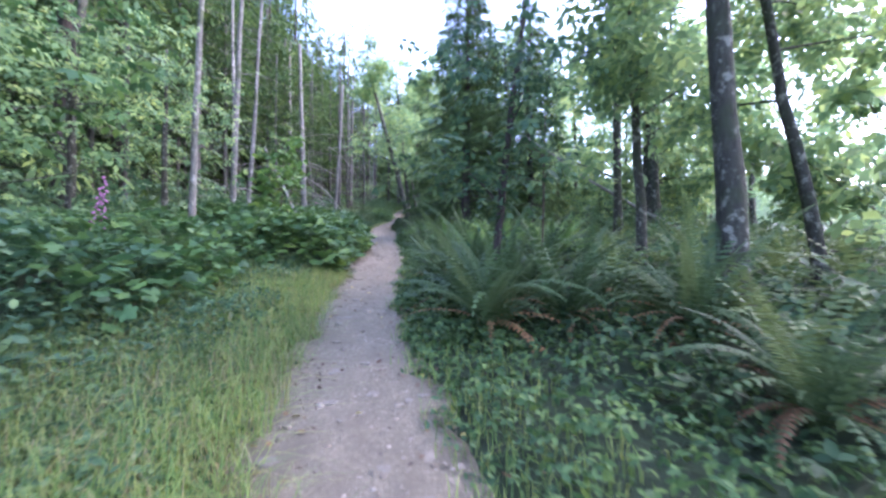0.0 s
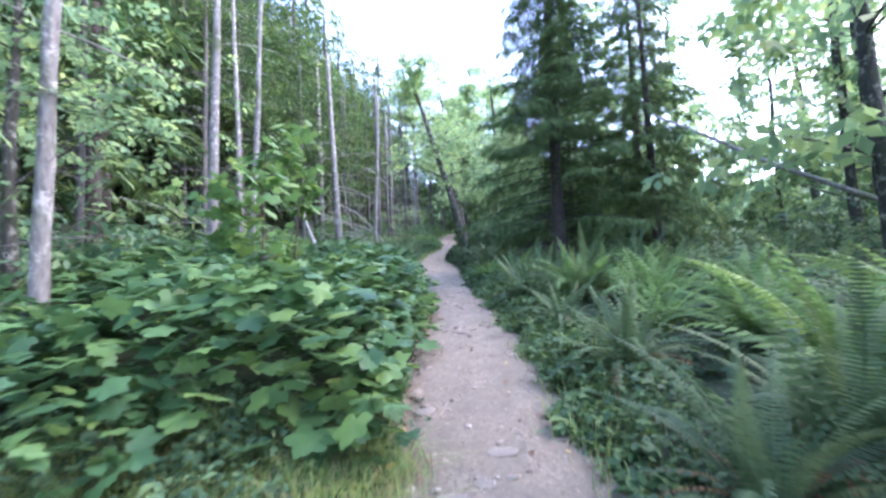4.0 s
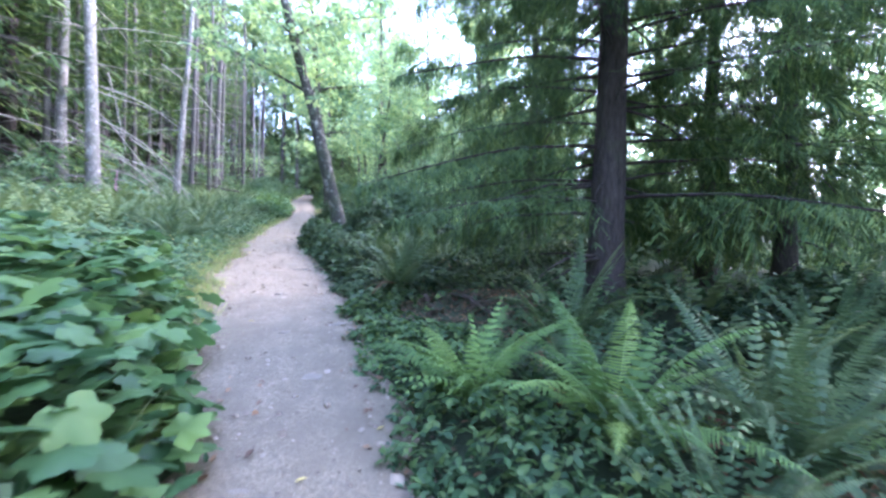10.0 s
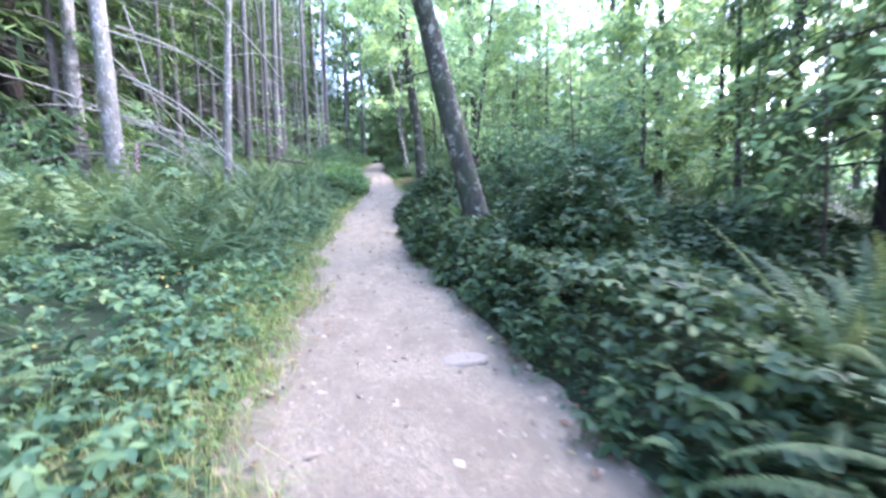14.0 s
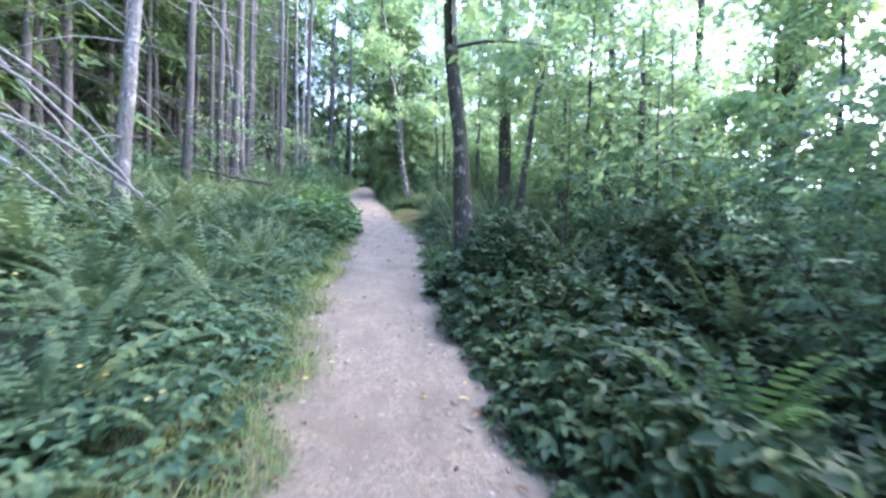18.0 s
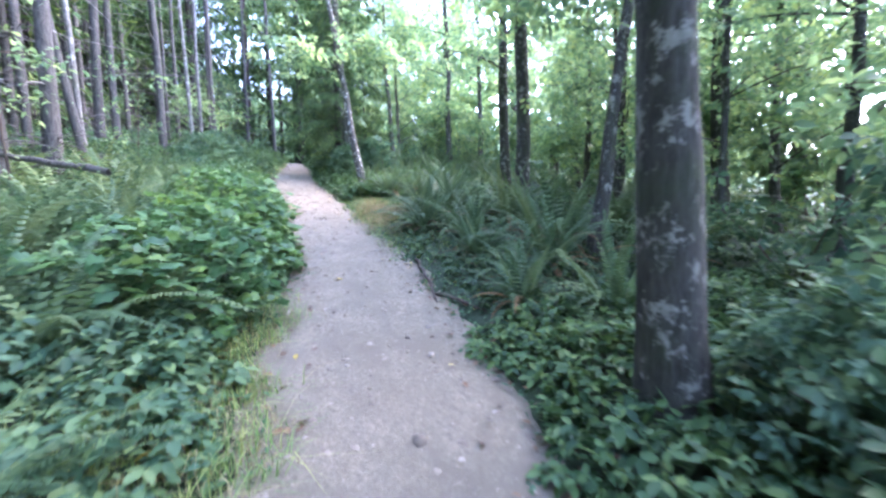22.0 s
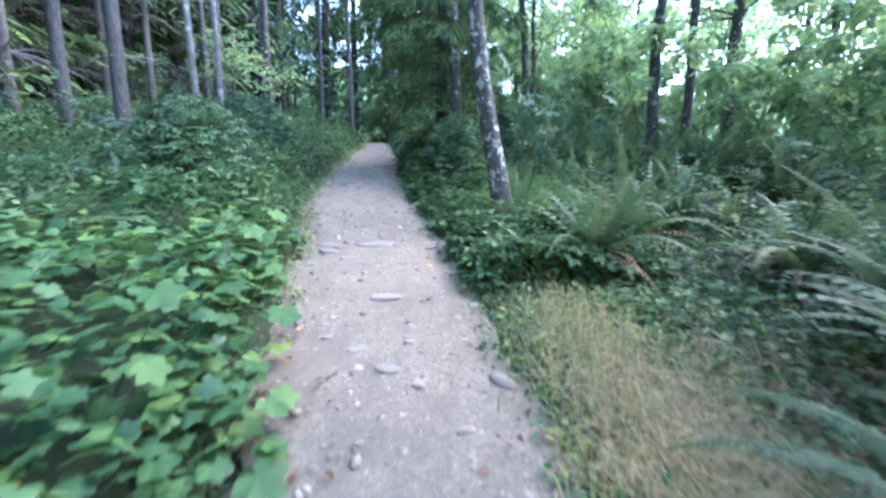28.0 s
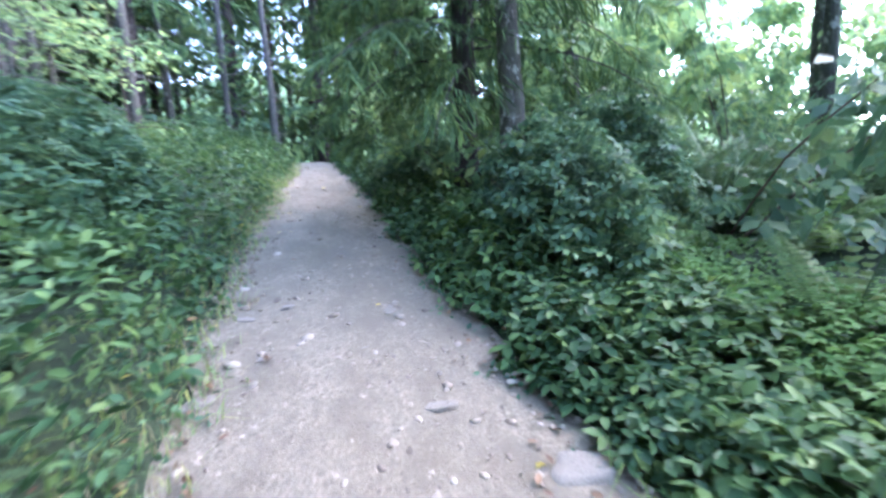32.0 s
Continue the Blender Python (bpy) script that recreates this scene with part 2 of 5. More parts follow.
# ---------- mesh tools ----------
def mesh_of(name, verts, faces, material):
    """One mesh from arrays: verts (n, 3), faces a list of (count, corners) index arrays."""
    me = bpy.data.meshes.new(name)
    loops = np.concatenate([f.ravel() for f in faces]).astype(np.int32)
    sizes = np.concatenate([np.full(len(f), f.shape[1]) for f in faces]).astype(np.int32)
    me.vertices.add(len(verts))
    me.vertices.foreach_set("co", np.asarray(verts, np.float32).ravel())
    me.loops.add(len(loops))
    me.loops.foreach_set("vertex_index", loops)
    me.polygons.add(len(sizes))
    me.polygons.foreach_set("loop_start", np.r_[0, np.cumsum(sizes)[:-1]].astype(np.int32))
    me.update(calc_edges=True)
    me.materials.append(material)
    return me


def smooth(me):
    me.polygons.foreach_set("use_smooth", np.ones(len(me.polygons), bool))
    return me


def spread(shape, places, turns, sizes):
    """Copies of a small shape (verts, faces) in one array: places (n, 3), turns (n, 3, 3), sizes (n,)."""
    v, fs = shape
    out = np.einsum("nij,kj->nki", turns, v) * np.asarray(sizes)[:, None, None] + places[:, None, :]
    step = (np.arange(len(places)) * len(v))[:, None, None]
    return out.reshape(-1, 3), [(f[None] + step).reshape(-1, f.shape[1]) for f in fs]


def joined(pieces):
    """Several (verts, faces) as one."""
    vs, fs, at = [], [], 0
    for v, f in pieces:
        vs.append(v)
        fs += [x + at for x in f]
        at += len(v)
    return np.concatenate(vs), fs


def rotations(yaw, pitch, roll):
    """Turns for arrays of angles: roll about x, then pitch up about y, then yaw about z."""
    cy, sy, cp, sp, cr, sr = np.cos(yaw), np.sin(yaw), np.cos(pitch), np.sin(pitch), np.cos(roll), np.sin(roll)
    return np.stack([np.stack([cy * cp, -sy * cr - cy * sp * sr, sy * sr - cy * sp * cr], -1),
                     np.stack([sy * cp, cy * cr - sy * sp * sr, -cy * sr - sy * sp * cr], -1),
                     np.stack([sp, cp * sr, cp * cr], -1)], -2)


def tube(points, radii, sides=8, rough=0.0, rng=RNG):
    """A tapering tube along points, with an uneven skin."""
    pts, rad = np.asarray(points, float), np.asarray(radii, float)
    d = np.gradient(pts, axis=0)
    d /= np.linalg.norm(d, axis=1)[:, None] + 1e-9
    side = np.cross(d, (0.31, 0.87, 0.21))
    side /= np.linalg.norm(side, axis=1)[:, None]
    other = np.cross(d, side)
    a = np.linspace(0, 2 * np.pi, sides, endpoint=False)
    r = rad[:, None] * (1 + rough * rng.normal(size=(len(pts), sides)))
    v = pts[:, None] + r[..., None] * (np.cos(a)[None, :, None] * side[:, None] + np.sin(a)[None, :, None] * other[:, None])
    i, j = np.meshgrid(np.arange(len(pts) - 1), np.arange(sides), indexing="ij")
    k = (j + 1) % sides
    f = np.stack([i * sides + j, i * sides + k, (i + 1) * sides + k, (i + 1) * sides + j], -1).reshape(-1, 4)
    v = np.concatenate([v.reshape(-1, 3), pts[-1:] + d[-1:] * rad[-1]])
    tip = len(v) - 1
    cap = np.stack([(len(pts) - 1) * sides + np.arange(sides), (len(pts) - 1) * sides + (np.arange(sides) + 1) % sides, np.full(sides, tip)], -1)
    return v, [f, cap]


def part(name, data, parent, label="", at=None):
    """One mesh object under a thing."""
    ob = new(name, data)
    ob.parent = parent
    if at is not None:
        ob.matrix_basis = at
    if label:
        tagged(ob, label)
    return ob


def thing(name, x, y, z, label, category, group="", turn=0.0, size=1.0):
    ob = new(name)
    ob.empty_display_size = 0.1
    ob.matrix_basis = Matrix.LocRotScale((x, y, z), Euler((0, 0, turn)), (size, size, size))
    return tagged(ob, label, category, group)


# ---------- the lie of the land ----------
EDGE_Y = np.array([-30, -6, -2, 2, 4, 6, 8, 10, 12, 14, 16, 18, 20, 22, 24, 26, 28, 30, 32, 34, 36, 38, 40, 42, 44, 46, 48, 52, 58, 64, 72, 90], float)
EDGE_L = np.array([6, .9, -.05, -1.05, -1.5, -1.8, -2.0, -2.2, -2.3, -2.5, -2.85, -3.35, -3.9, -4.28, -4.45, -4.68, -4.78, -4.85, -4.88, -4.8, -4.67, -4.68, -4.88, -5.05, -5.4, -5.7, -5.9, -5.9, -5.75, -6.5, -9.2, -17])
EDGE_R = np.array([7.3, 2.15, 1.2, .2, -.25, -.55, -.75, -.9, -1.1, -1.4, -1.65, -1.88, -2.1, -2.4, -2.75, -3.15, -3.28, -3.43, -3.38, -3.18, -3.1, -3.22, -3.38, -3.58, -3.7, -3.92, -4.1, -4.3, -4.55, -5.4, -7.9, -15.6])


def left_edge(y):
    return np.interp(y, EDGE_Y, EDGE_L)


def right_edge(y):
    return np.interp(y, EDGE_Y, EDGE_R)


def rise(y):
    """Height of the trail: a steady climb that eases off past the last bend."""
    y = np.asarray(y, float)
    c = np.clip(y, 0, 44)
    z = -1.1505e-07 * c**4 + 3.3129e-05 * c**3 - 1.47163e-03 * c**2 + 0.143215 * c - 0.038
    return z + np.clip(y - 44, 0, 15) * 0.166 + np.clip(y - 59, 0, 60) * 0.02 + np.minimum(y, 0) * 0.13


def soft_noise(x, y):
    return 0.5 * np.sin(x * 0.9 + 1.3 * np.sin(y * 0.41)) * np.cos(y * 0.7 + 0.8 * np.sin(x * 0.33)) + 0.3 * np.sin(x * 2.3 + y * 1.1) * np.cos(y * 1.9 - x * 0.6)


def land(x, y):
    """Height of the ground: the trail, a bank that climbs to the left, nearly level to the right."""
    x, y = np.asarray(x, float), np.asarray(y, float)
    dl, dr = np.maximum(left_edge(y) - x, 0), np.maximum(x - right_edge(y), 0)
    off = np.minimum(np.maximum(dl, dr), 1.0)
    up = 0.13 * np.minimum(dl, 11) + 0.55 * np.clip(dl - 11, 0, 90) + 0.03 * np.minimum(dr, 8) - 0.05 * np.clip(dr - 8, 0, 100)
    return rise(y) + up + 0.06 * np.minimum(off / 0.3, 1) + 0.1 * off * soft_noise(x, y)


def grid_mesh(name, xs, ys, heights, material):
    nx, ny = xs.shape[1], xs.shape[0]
    v = np.stack([xs, ys, heights], -1).reshape(-1, 3)
    i, j = np.meshgrid(np.arange(ny - 1), np.arange(nx - 1), indexing="ij")
    f = np.stack([i * nx + j, i * nx + j + 1, (i + 1) * nx + j + 1, (i + 1) * nx + j], -1).reshape(-1, 4)
    return smooth(mesh_of(name, v, [f], material))


rows_y = np.concatenate([np.array([-600, -250, -120, -60, -30]), np.arange(-14, 70, 0.5), np.array([72, 76, 82, 90, 110, 150, 220, 400, 700])])
outs = np.concatenate([np.array([700, 400, 220, 130, 80, 50, 35]), np.linspace(25, 6, 18), np.linspace(5.5, 0.25, 20)])
gy = np.repeat(rows_y[:, None], 2 * len(outs) + 3, 1)
le, re_ = left_edge(rows_y)[:, None], right_edge(rows_y)[:, None]
gx = np.concatenate([le - outs[None], le + 0.02, (le + re_) / 2, re_ - 0.02, re_ + outs[None, ::-1]], 1)
gz = land(gx, gy)
gz[:, len(outs):len(outs) + 3] -= 0.06
tagged(new("ground", grid_mesh("ground", gx, gy, gz, M_SHADE_FLOOR)), "forest floor under the plants, coloured dark as leaf shade, rising to one side", "ground", kind="structure")

ty = np.arange(-13, 68, 0.12)
tw = np.linspace(0, 1, 15)


def border_left(y):
    return left_edge(y) - 0.1 + 0.1 * np.sin(y * 2.9) * np.cos(y * 1.3) + 0.06 * np.sin(y * 7.1 + np.sin(y * 3)) + 0.04 * np.sin(y * 17)


def border_right(y):
    return right_edge(y) + 0.1 + 0.1 * np.sin(y * 2.3 + 1) * np.cos(y * 1.7) + 0.06 * np.sin(y * 6.3 + np.sin(y * 2)) + 0.04 * np.sin(y * 15)


tl, tr = border_left(ty), border_right(ty)
px = tl[:, None] * (1 - tw) + tr[:, None] * tw
py = np.repeat(ty[:, None], len(tw), 1)
crown = 0.035 * np.sin(np.pi * tw)[None] - 0.022 * (np.abs(tw - 0.5) * 2)[None] ** 3
pz = rise(py) + crown + 0.014 * soft_noise(px * 2.2, py * 2.2) + 0.006 * RNG.normal(size=px.shape) + 0.012
tagged(new("path", grid_mesh("path", px, py, pz, M_TRAIL)), "grey gravel footpath of trodden earth and small stones", "path", kind="structure")


def trail_z(x, y):
    w = (np.asarray(x) - left_edge(y)) / (right_edge(y) - left_edge(y))
    return rise(y) + 0.035 * np.sin(np.pi * np.clip(w, 0, 1)) + 0.014 * soft_noise(np.asarray(x) * 2.2, np.asarray(y) * 2.2) + 0.012


# a wooded hillside far behind, which closes the view under the sky
ha = np.linspace(0, 2 * np.pi, 97)
hr = np.array([150, 190, 240, 300])
hx = -4 + np.cos(ha)[None] * hr[:, None]
hy = 30 + np.sin(ha)[None] * hr[:, None]
steep = 0.15 + 0.85 * np.clip(np.cos(ha - 2.3) * 0.75 + 0.45, 0, 1)
hz = 4 + np.array([-30, 20, 55, 70])[:, None] * steep[None] + 5 * np.sin(ha * 9)[None] + 3 * np.sin(ha * 23)[None]
tagged(new("backdrop", grid_mesh("backdrop", hx, hy, hz, M_HILL)), "distant wooded hillside", "backdrop", kind="structure")

# ---------- leaf shapes ----------
tri = np.array


def palmate():
    """A five-lobed leaf, 1 across, stem end at the origin, pointing along x, dished a little."""
    half = tri([[180, 0.14], [158, 0.36], [136, 0.44], [114, 0.52], [100, 0.43], [86, 0.4], [72, 0.52], [60, 0.58], [46, 0.49], [34, 0.41], [20, 0.52], [9, 0.57]])
    edge = np.concatenate([half, [[0, 0.68]], half[:0:-1] * tri([-1, 1])])
    a, r, n = np.radians(edge[:, 0]), edge[:, 1], len(edge)
    v = np.stack([0.35 + r * np.cos(a), r * np.sin(a), 0.02 - 0.22 * r**2 + 0.035 * np.cos(5 * a)], -1)
    v = np.concatenate([[[0.3, 0, 0.05]], v])
    k = np.arange(n)
    return v, [np.stack([np.zeros(n, int), 1 + k, 1 + (k + 1) % n], -1)]


def oval():
    """A pointed oval blade, 1 long, folded along its rib."""
    v = tri([[0, 0, 0], [0.35, 0.24, 0.05], [0.7, 0.2, 0.03], [1, 0, -0.08], [0.7, -0.2, 0.03], [0.35, -0.24, 0.05], [0.5, 0, -0.02]], float)
    return v, [tri([[0, 1, 6], [1, 2, 6], [2, 3, 6], [3, 4, 6], [4, 5, 6], [5, 0, 6]])]


def diamond():
    v = tri([[0, 0, 0], [0.5, 0.28, 0.04], [1, 0, -0.06], [0.5, -0.28, 0.04]], float)
    return v, [tri([[0, 1, 2], [0, 2, 3]])]


def threefold():
    """A bramble leaf: three pointed leaflets, each folded along its rib."""
    o = (tri([[0, 0, 0], [0.24, 0.24, 0.05], [0.6, 0.25, 0.05], [1, 0, -0.08], [0.6, -0.25, 0.05], [0.24, -0.24, 0.05]], float), [tri([[0, 3, 2, 1], [0, 5, 4, 3]])])
    t = rotations(np.radians(tri([0.0, 72, -72])), np.radians(tri([-8.0, -14, -14])), np.zeros(3))
    return spread(o, tri([[0.25, 0, 0], [0.22, 0.02, 0], [0.22, -0.02, 0]], float), t, tri([0.75, 0.62, 0.62]))


def sprig():
    """A flat leafy twig end: five leaves along a short stalk."""
    yaw = np.radians(tri([0.0, 50, -50, 68, -68]))
    at = tri([[.55, 0, 0], [.36, .03, 0], [.36, -.03, 0], [.06, .02, 0], [.06, -.02, 0]], float)
    t = rotations(yaw, np.radians(tri([-22.0, -14, -18, -10, -20])), np.radians(tri([0.0, 15, -15, 20, -12])))
    return spread(diamond(), at, t, tri([.45, .46, .46, .44, .44]))


PALMATE, OVAL, DIAMOND, THREE, SPRIG = palmate(), oval(), diamond(), threefold(), sprig()


def frond(length, arch, width, pairs, seed, soft=0.0, rib_sides=3):
    """A fern frond that rises from the origin, arches out along x and droops at the tip."""
    rng = np.random.default_rng(seed)
    s = np.linspace(0, 1, 24)
    ang = np.radians(arch[0]) * (1 - s) + np.radians(arch[1]) * s
    step = length / 23
    x = np.concatenate([[0], np.cumsum(np.cos(ang[:-1]) * step)])
    z = np.concatenate([[0], np.cumsum(np.sin(ang[:-1]) * step)])
    sway = 0.06 * length * np.sin(s * 2.2 + rng.uniform(0, 6)) * s
    rib = np.stack([x, sway, z], -1)
    pieces = [tube(rib[::3], np.linspace(0.004, 0.0012, 8), 3)] if rib_sides else []
    u = np.linspace(0.1, 0.99, pairs)
    prof = width * np.minimum(1, (u / 0.22)) ** 0.6 * np.maximum(0.05, 1 - u**2.2) ** 0.85
    at = np.stack([np.interp(u, s, rib[:, k]) for k in range(3)], -1)
    pitch = np.interp(u, s, ang)
    for sign in (1, -1):
        lean = np.radians(74 + rng.normal(0, 4, pairs))
        local = np.stack([np.cos(lean), sign * np.sin(lean), -0.18 - 0.3 * soft * rng.random(pairs)], -1)
        local /= np.linalg.norm(local, axis=1)[:, None]
        along = np.stack([np.cos(pitch), np.zeros(pairs), np.sin(pitch)], -1)
        upv = np.stack([-np.sin(pitch), np.zeros(pairs), np.cos(pitch)], -1)
        dirv = local[:, :1] * along + local[:, 1:2] * tri([0, 1, 0]) + local[:, 2:] * upv
        w = 0.28 * length / pairs
        L = (prof * (1 + 0.1 * rng.normal(size=pairs)))[:, None]
        a0, a1 = at - along * w, at + along * w
        m0, m1 = at + dirv * L * 0.55 - along * w * 0.9, at + dirv * L * 0.55 + along * w * 0.9
        tip = at + dirv * L + along * w * 0.6 - upv * L * 0.12
        v = np.stack([a0, m0, tip, m1, a1], 1).reshape(-1, 3)
        k = np.arange(pairs)[:, None] * 5
        pieces.append((v, [k + tri([[0, 1, 3, 4]]), k + tri([[1, 2, 3]])]))
    return joined(pieces)


SWORD = [mesh_of("frond", *frond(1.0, (rng_a, rng_b), 0.085, 46, 40 + k), M_FERN)
         for k, (rng_a, rng_b) in enumerate([(84, 30), (80, 5), (74, -22), (68, -32), (87, 48), (62, -38)])]
LADY = [mesh_of("frond", *frond(1.0, (rng_a, rng_b), 0.14, 48, 60 + k, 1.0), M_LADY)
        for k, (rng_a, rng_b) in enumerate([(82, 12), (74, -14), (66, -34), (78, 0)])]

M_DEADFROND = leaf_material("dead_frond_brown", (0.09, 0.045, 0.02), (0.16, 0.085, 0.04), (0.24, 0.14, 0.07), 0.2, 0.7, "object")
# Dead fronds; their brown also stands in for the shade under the clump.
SKIRT = []
for k in range(3):
    rng = np.random.default_rng(85 + k)
    old = []
    for j in range(11):
        v, f = frond(0.8, (rng.uniform(5, 40), rng.uniform(-75, -45)), 0.06, 18, 800 + 20 * k + j)
        old.append(spread((v, f), tri([[0, 0, .08]]), rotations(tri([2.4 * j + rng.normal(0, .3)]), tri([rng.normal(0, .15)]), tri([0.0])), tri([rng.uniform(.5, 1.0)])))
    SKIRT.append(mesh_of("dead_fronds", *joined(old), M_DEADFROND))


def fern_heart(material, arches, width, seed, count=28):
    """The crowded fronds in the middle of a clump, too many to tell apart."""
    rng = np.random.default_rng(seed)
    out = []
    for j in range(count):
        v, f = frond(1.0, arches[j % len(arches)], width, 15, seed * 50 + j, 0.3, 0)
        t = rotations(tri([2.4 * j + rng.normal(0, 0.3)]), tri([rng.normal(0, 0.1)]), tri([rng.normal(0, 0.12)]))
        out.append(spread((v, f), tri([[rng.normal(0, .05), rng.normal(0, .05), 0]]), t, tri([rng.uniform(0.45, 0.98)])))
    return mesh_of("inner_fronds", *joined(out), material)


HEART = {"sword": [fern_heart(M_FERN, [(87, 40), (84, 10), (78, -15), (70, -40), (60, -60)], 0.072, 41 + k) for k in range(3)],
         "lady": [fern_heart(M_LADY, [(86, 30), (80, 0), (72, -30)], 0.115, 51 + k, 18) for k in range(2)]}


def fern(x, y, size, count, seed, kind="sword"):
    rng = np.random.default_rng(seed)
    meshes = LADY if kind == "lady" else SWORD if x > left_edge(y) else [SWORD[1], SWORD[2], SWORD[3], SWORD[5]]
    label = "large dark green sword fern with arching fronds" if kind == "sword" else "light green lady fern with feathery drooping fronds"
    ob = thing("fern", x, y, float(land(x, y)) - 0.02, label, "fern", "ferns beside the path")
    for k in range(count):
        a = 2 * math.pi * (k + rng.uniform(-0.35, 0.35)) / count
        s = size * rng.uniform(0.72, 1.12)
        m = Matrix.LocRotScale((0.05 * math.cos(a), 0.05 * math.sin(a), 0), Euler((rng.normal(0, 0.12), rng.normal(0, 0.14), a)), (s, s, s))
        part("frond", meshes[int(rng.integers(len(meshes)))], ob, at=m)
    hearts = HEART[kind]
    heart = part("inner_fronds", hearts[seed % len(hearts)], ob, at=Matrix.LocRotScale((0, 0, 0), Euler((0, 0, rng.uniform(0, 6.28))), (size, size, size)))
    tagged(heart, kind="stuff")
    if kind == "sword" and size > 0.7 and right_edge(y) < x < right_edge(y) + 3.0:
        skirt = part("dead_fronds", SKIRT[seed % 3], ob, "brown dead fronds hanging round the base", Matrix.LocRotScale((0, 0, 0), Euler((0, 0, rng.uniform(0, 6.28))), (size, size, size)))
        tagged(skirt, kind="stuff")
    return ob


FERN_RAW = []
for k in range(4):
    rng = np.random.default_rng(90 + k)
    vs = []
    for j in range(12):
        v, f = frond(1.0, [(84, 25), (76, -5), (68, -35), (60, -30)][j % 4], 0.1, 11, 200 + 20 * k + j, 0.0, 0)
        t = rotations(tri([2 * math.pi * j / 15 + rng.normal(0, 0.2)]), tri([rng.normal(0, 0.12)]), tri([rng.normal(0, 0.1)]))
        vs.append(spread((v, f), np.zeros((1, 3)), t, tri([rng.uniform(0.7, 1.1)])))
    FERN_RAW.append(joined(vs))


def bare_ground(x, y):
    """The brown litter under the large conifer, where little grows."""
    return ((x - 0.2) / 1.7) ** 2 + ((y - 19.3) / 1.25) ** 2 < 1


def leaf_mass(name, shape, material, count, where, low, high, size, label, category, tilt=0.5, kind="stuff"):
    """A carpet of leaves over a stretch of ground. where(rng, n) gives x, y; low, high: heights over the ground."""
    rng = np.random.default_rng(sum(map(ord, name + label)))
    x, y, h = where(rng, count)
    keep = ~bare_ground(x, y) | (rng.random(len(x)) < 0.12)
    x, y, h = x[keep], y[keep], h[keep]
    z = land(x, y) + low + (high - low) * h
    n = len(x)
    t = rotations(rng.uniform(0, 2 * np.pi, n), rng.normal(-0.15, tilt, n), rng.normal(0, tilt, n))
    v, f = spread(shape, np.stack([x, y, z], -1), t, size * rng.uniform(0.65, 1.3, n))
    return tagged(new(name, mesh_of(name, v, f, material)), label, category, kind=kind)


def band(side, y0, y1, d0, d1, hump=0.5):
    """Places beside the trail: side -1 left, 1 right; distances d0..d1 from its edge; tops follow soft humps."""
    def where(rng, n):
        y = rng.uniform(y0, y1, n)
        d = d0 + (d1 - d0) * rng.random(n) ** 1.1
        x = np.where(side < 0, border_left(y) + 0.08 - d, border_right(y) - 0.08 + d)
        top = np.clip(0.55 + hump * soft_noise(x * 1.6 + 4, y * 1.6), 0.15, 1.2) * np.clip((d - d0) / 0.45 + 0.25, 0.25, 1)
        return x, y, top * (1 - 0.75 * rng.random(n) ** 2.2)
    return where


def mound(cx, cy, rx, ry):
    """Places over a rounded heap of plants."""
    def where(rng, n):
        a, r = rng.uniform(0, 2 * np.pi, n), np.sqrt(rng.random(n))
        top = np.sqrt(np.maximum(1.02 - r**2, 0.02)) * (1 + .12 * np.sin(5 * a + 3 * r))
        return cx + rx * r * np.cos(a), cy + ry * r * np.sin(a), top * (1 - 0.8 * rng.random(n) ** 2)
    return where


# ---------- trunks ----------
def trunk_line(height, lean, bend, seed, steps=16):
    rng = np.random.default_rng(seed)
    s = np.linspace(0, 1, steps)
    wob = np.cumsum(rng.normal(0, 0.02, (steps, 2)), 0) * bend
    return np.stack([lean[0] * s * height + wob[:, 0] * height * 0.1, lean[1] * s * height + wob[:, 1] * height * 0.1, s * height - 0.25], -1)


def limb_from(p, yaw, pitch, length, r, rng, droop=0.0, steps=7):
    s = np.linspace(0, 1, steps)
    a = pitch + droop * s + np.cumsum(rng.normal(0, 0.06, steps))
    w = yaw + np.cumsum(rng.normal(0, 0.08, steps))
    st = length / (steps - 1)
    d = np.stack([np.cos(a) * np.cos(w), np.cos(a) * np.sin(w), np.sin(a)], -1) * st
    pts = p + np.concatenate([[[0, 0, 0]], np.cumsum(d[:-1], 0)])
    return pts, np.linspace(r, r * 0.25, steps)


def crown_leaves(points, count, size, rng, gather=0.35, shape=SPRIG):
    i = rng.integers(len(points), size=count)
    at = points[i] + rng.normal(0, gather, (count, 3)) * tri([1, 1, 0.7])
    t = rotations(rng.uniform(0, 2 * np.pi, count), rng.normal(-0.25, 0.4, count), rng.normal(0, 0.5, count))
    return spread(shape, at, t, size * rng.uniform(0.6, 1.3, count))


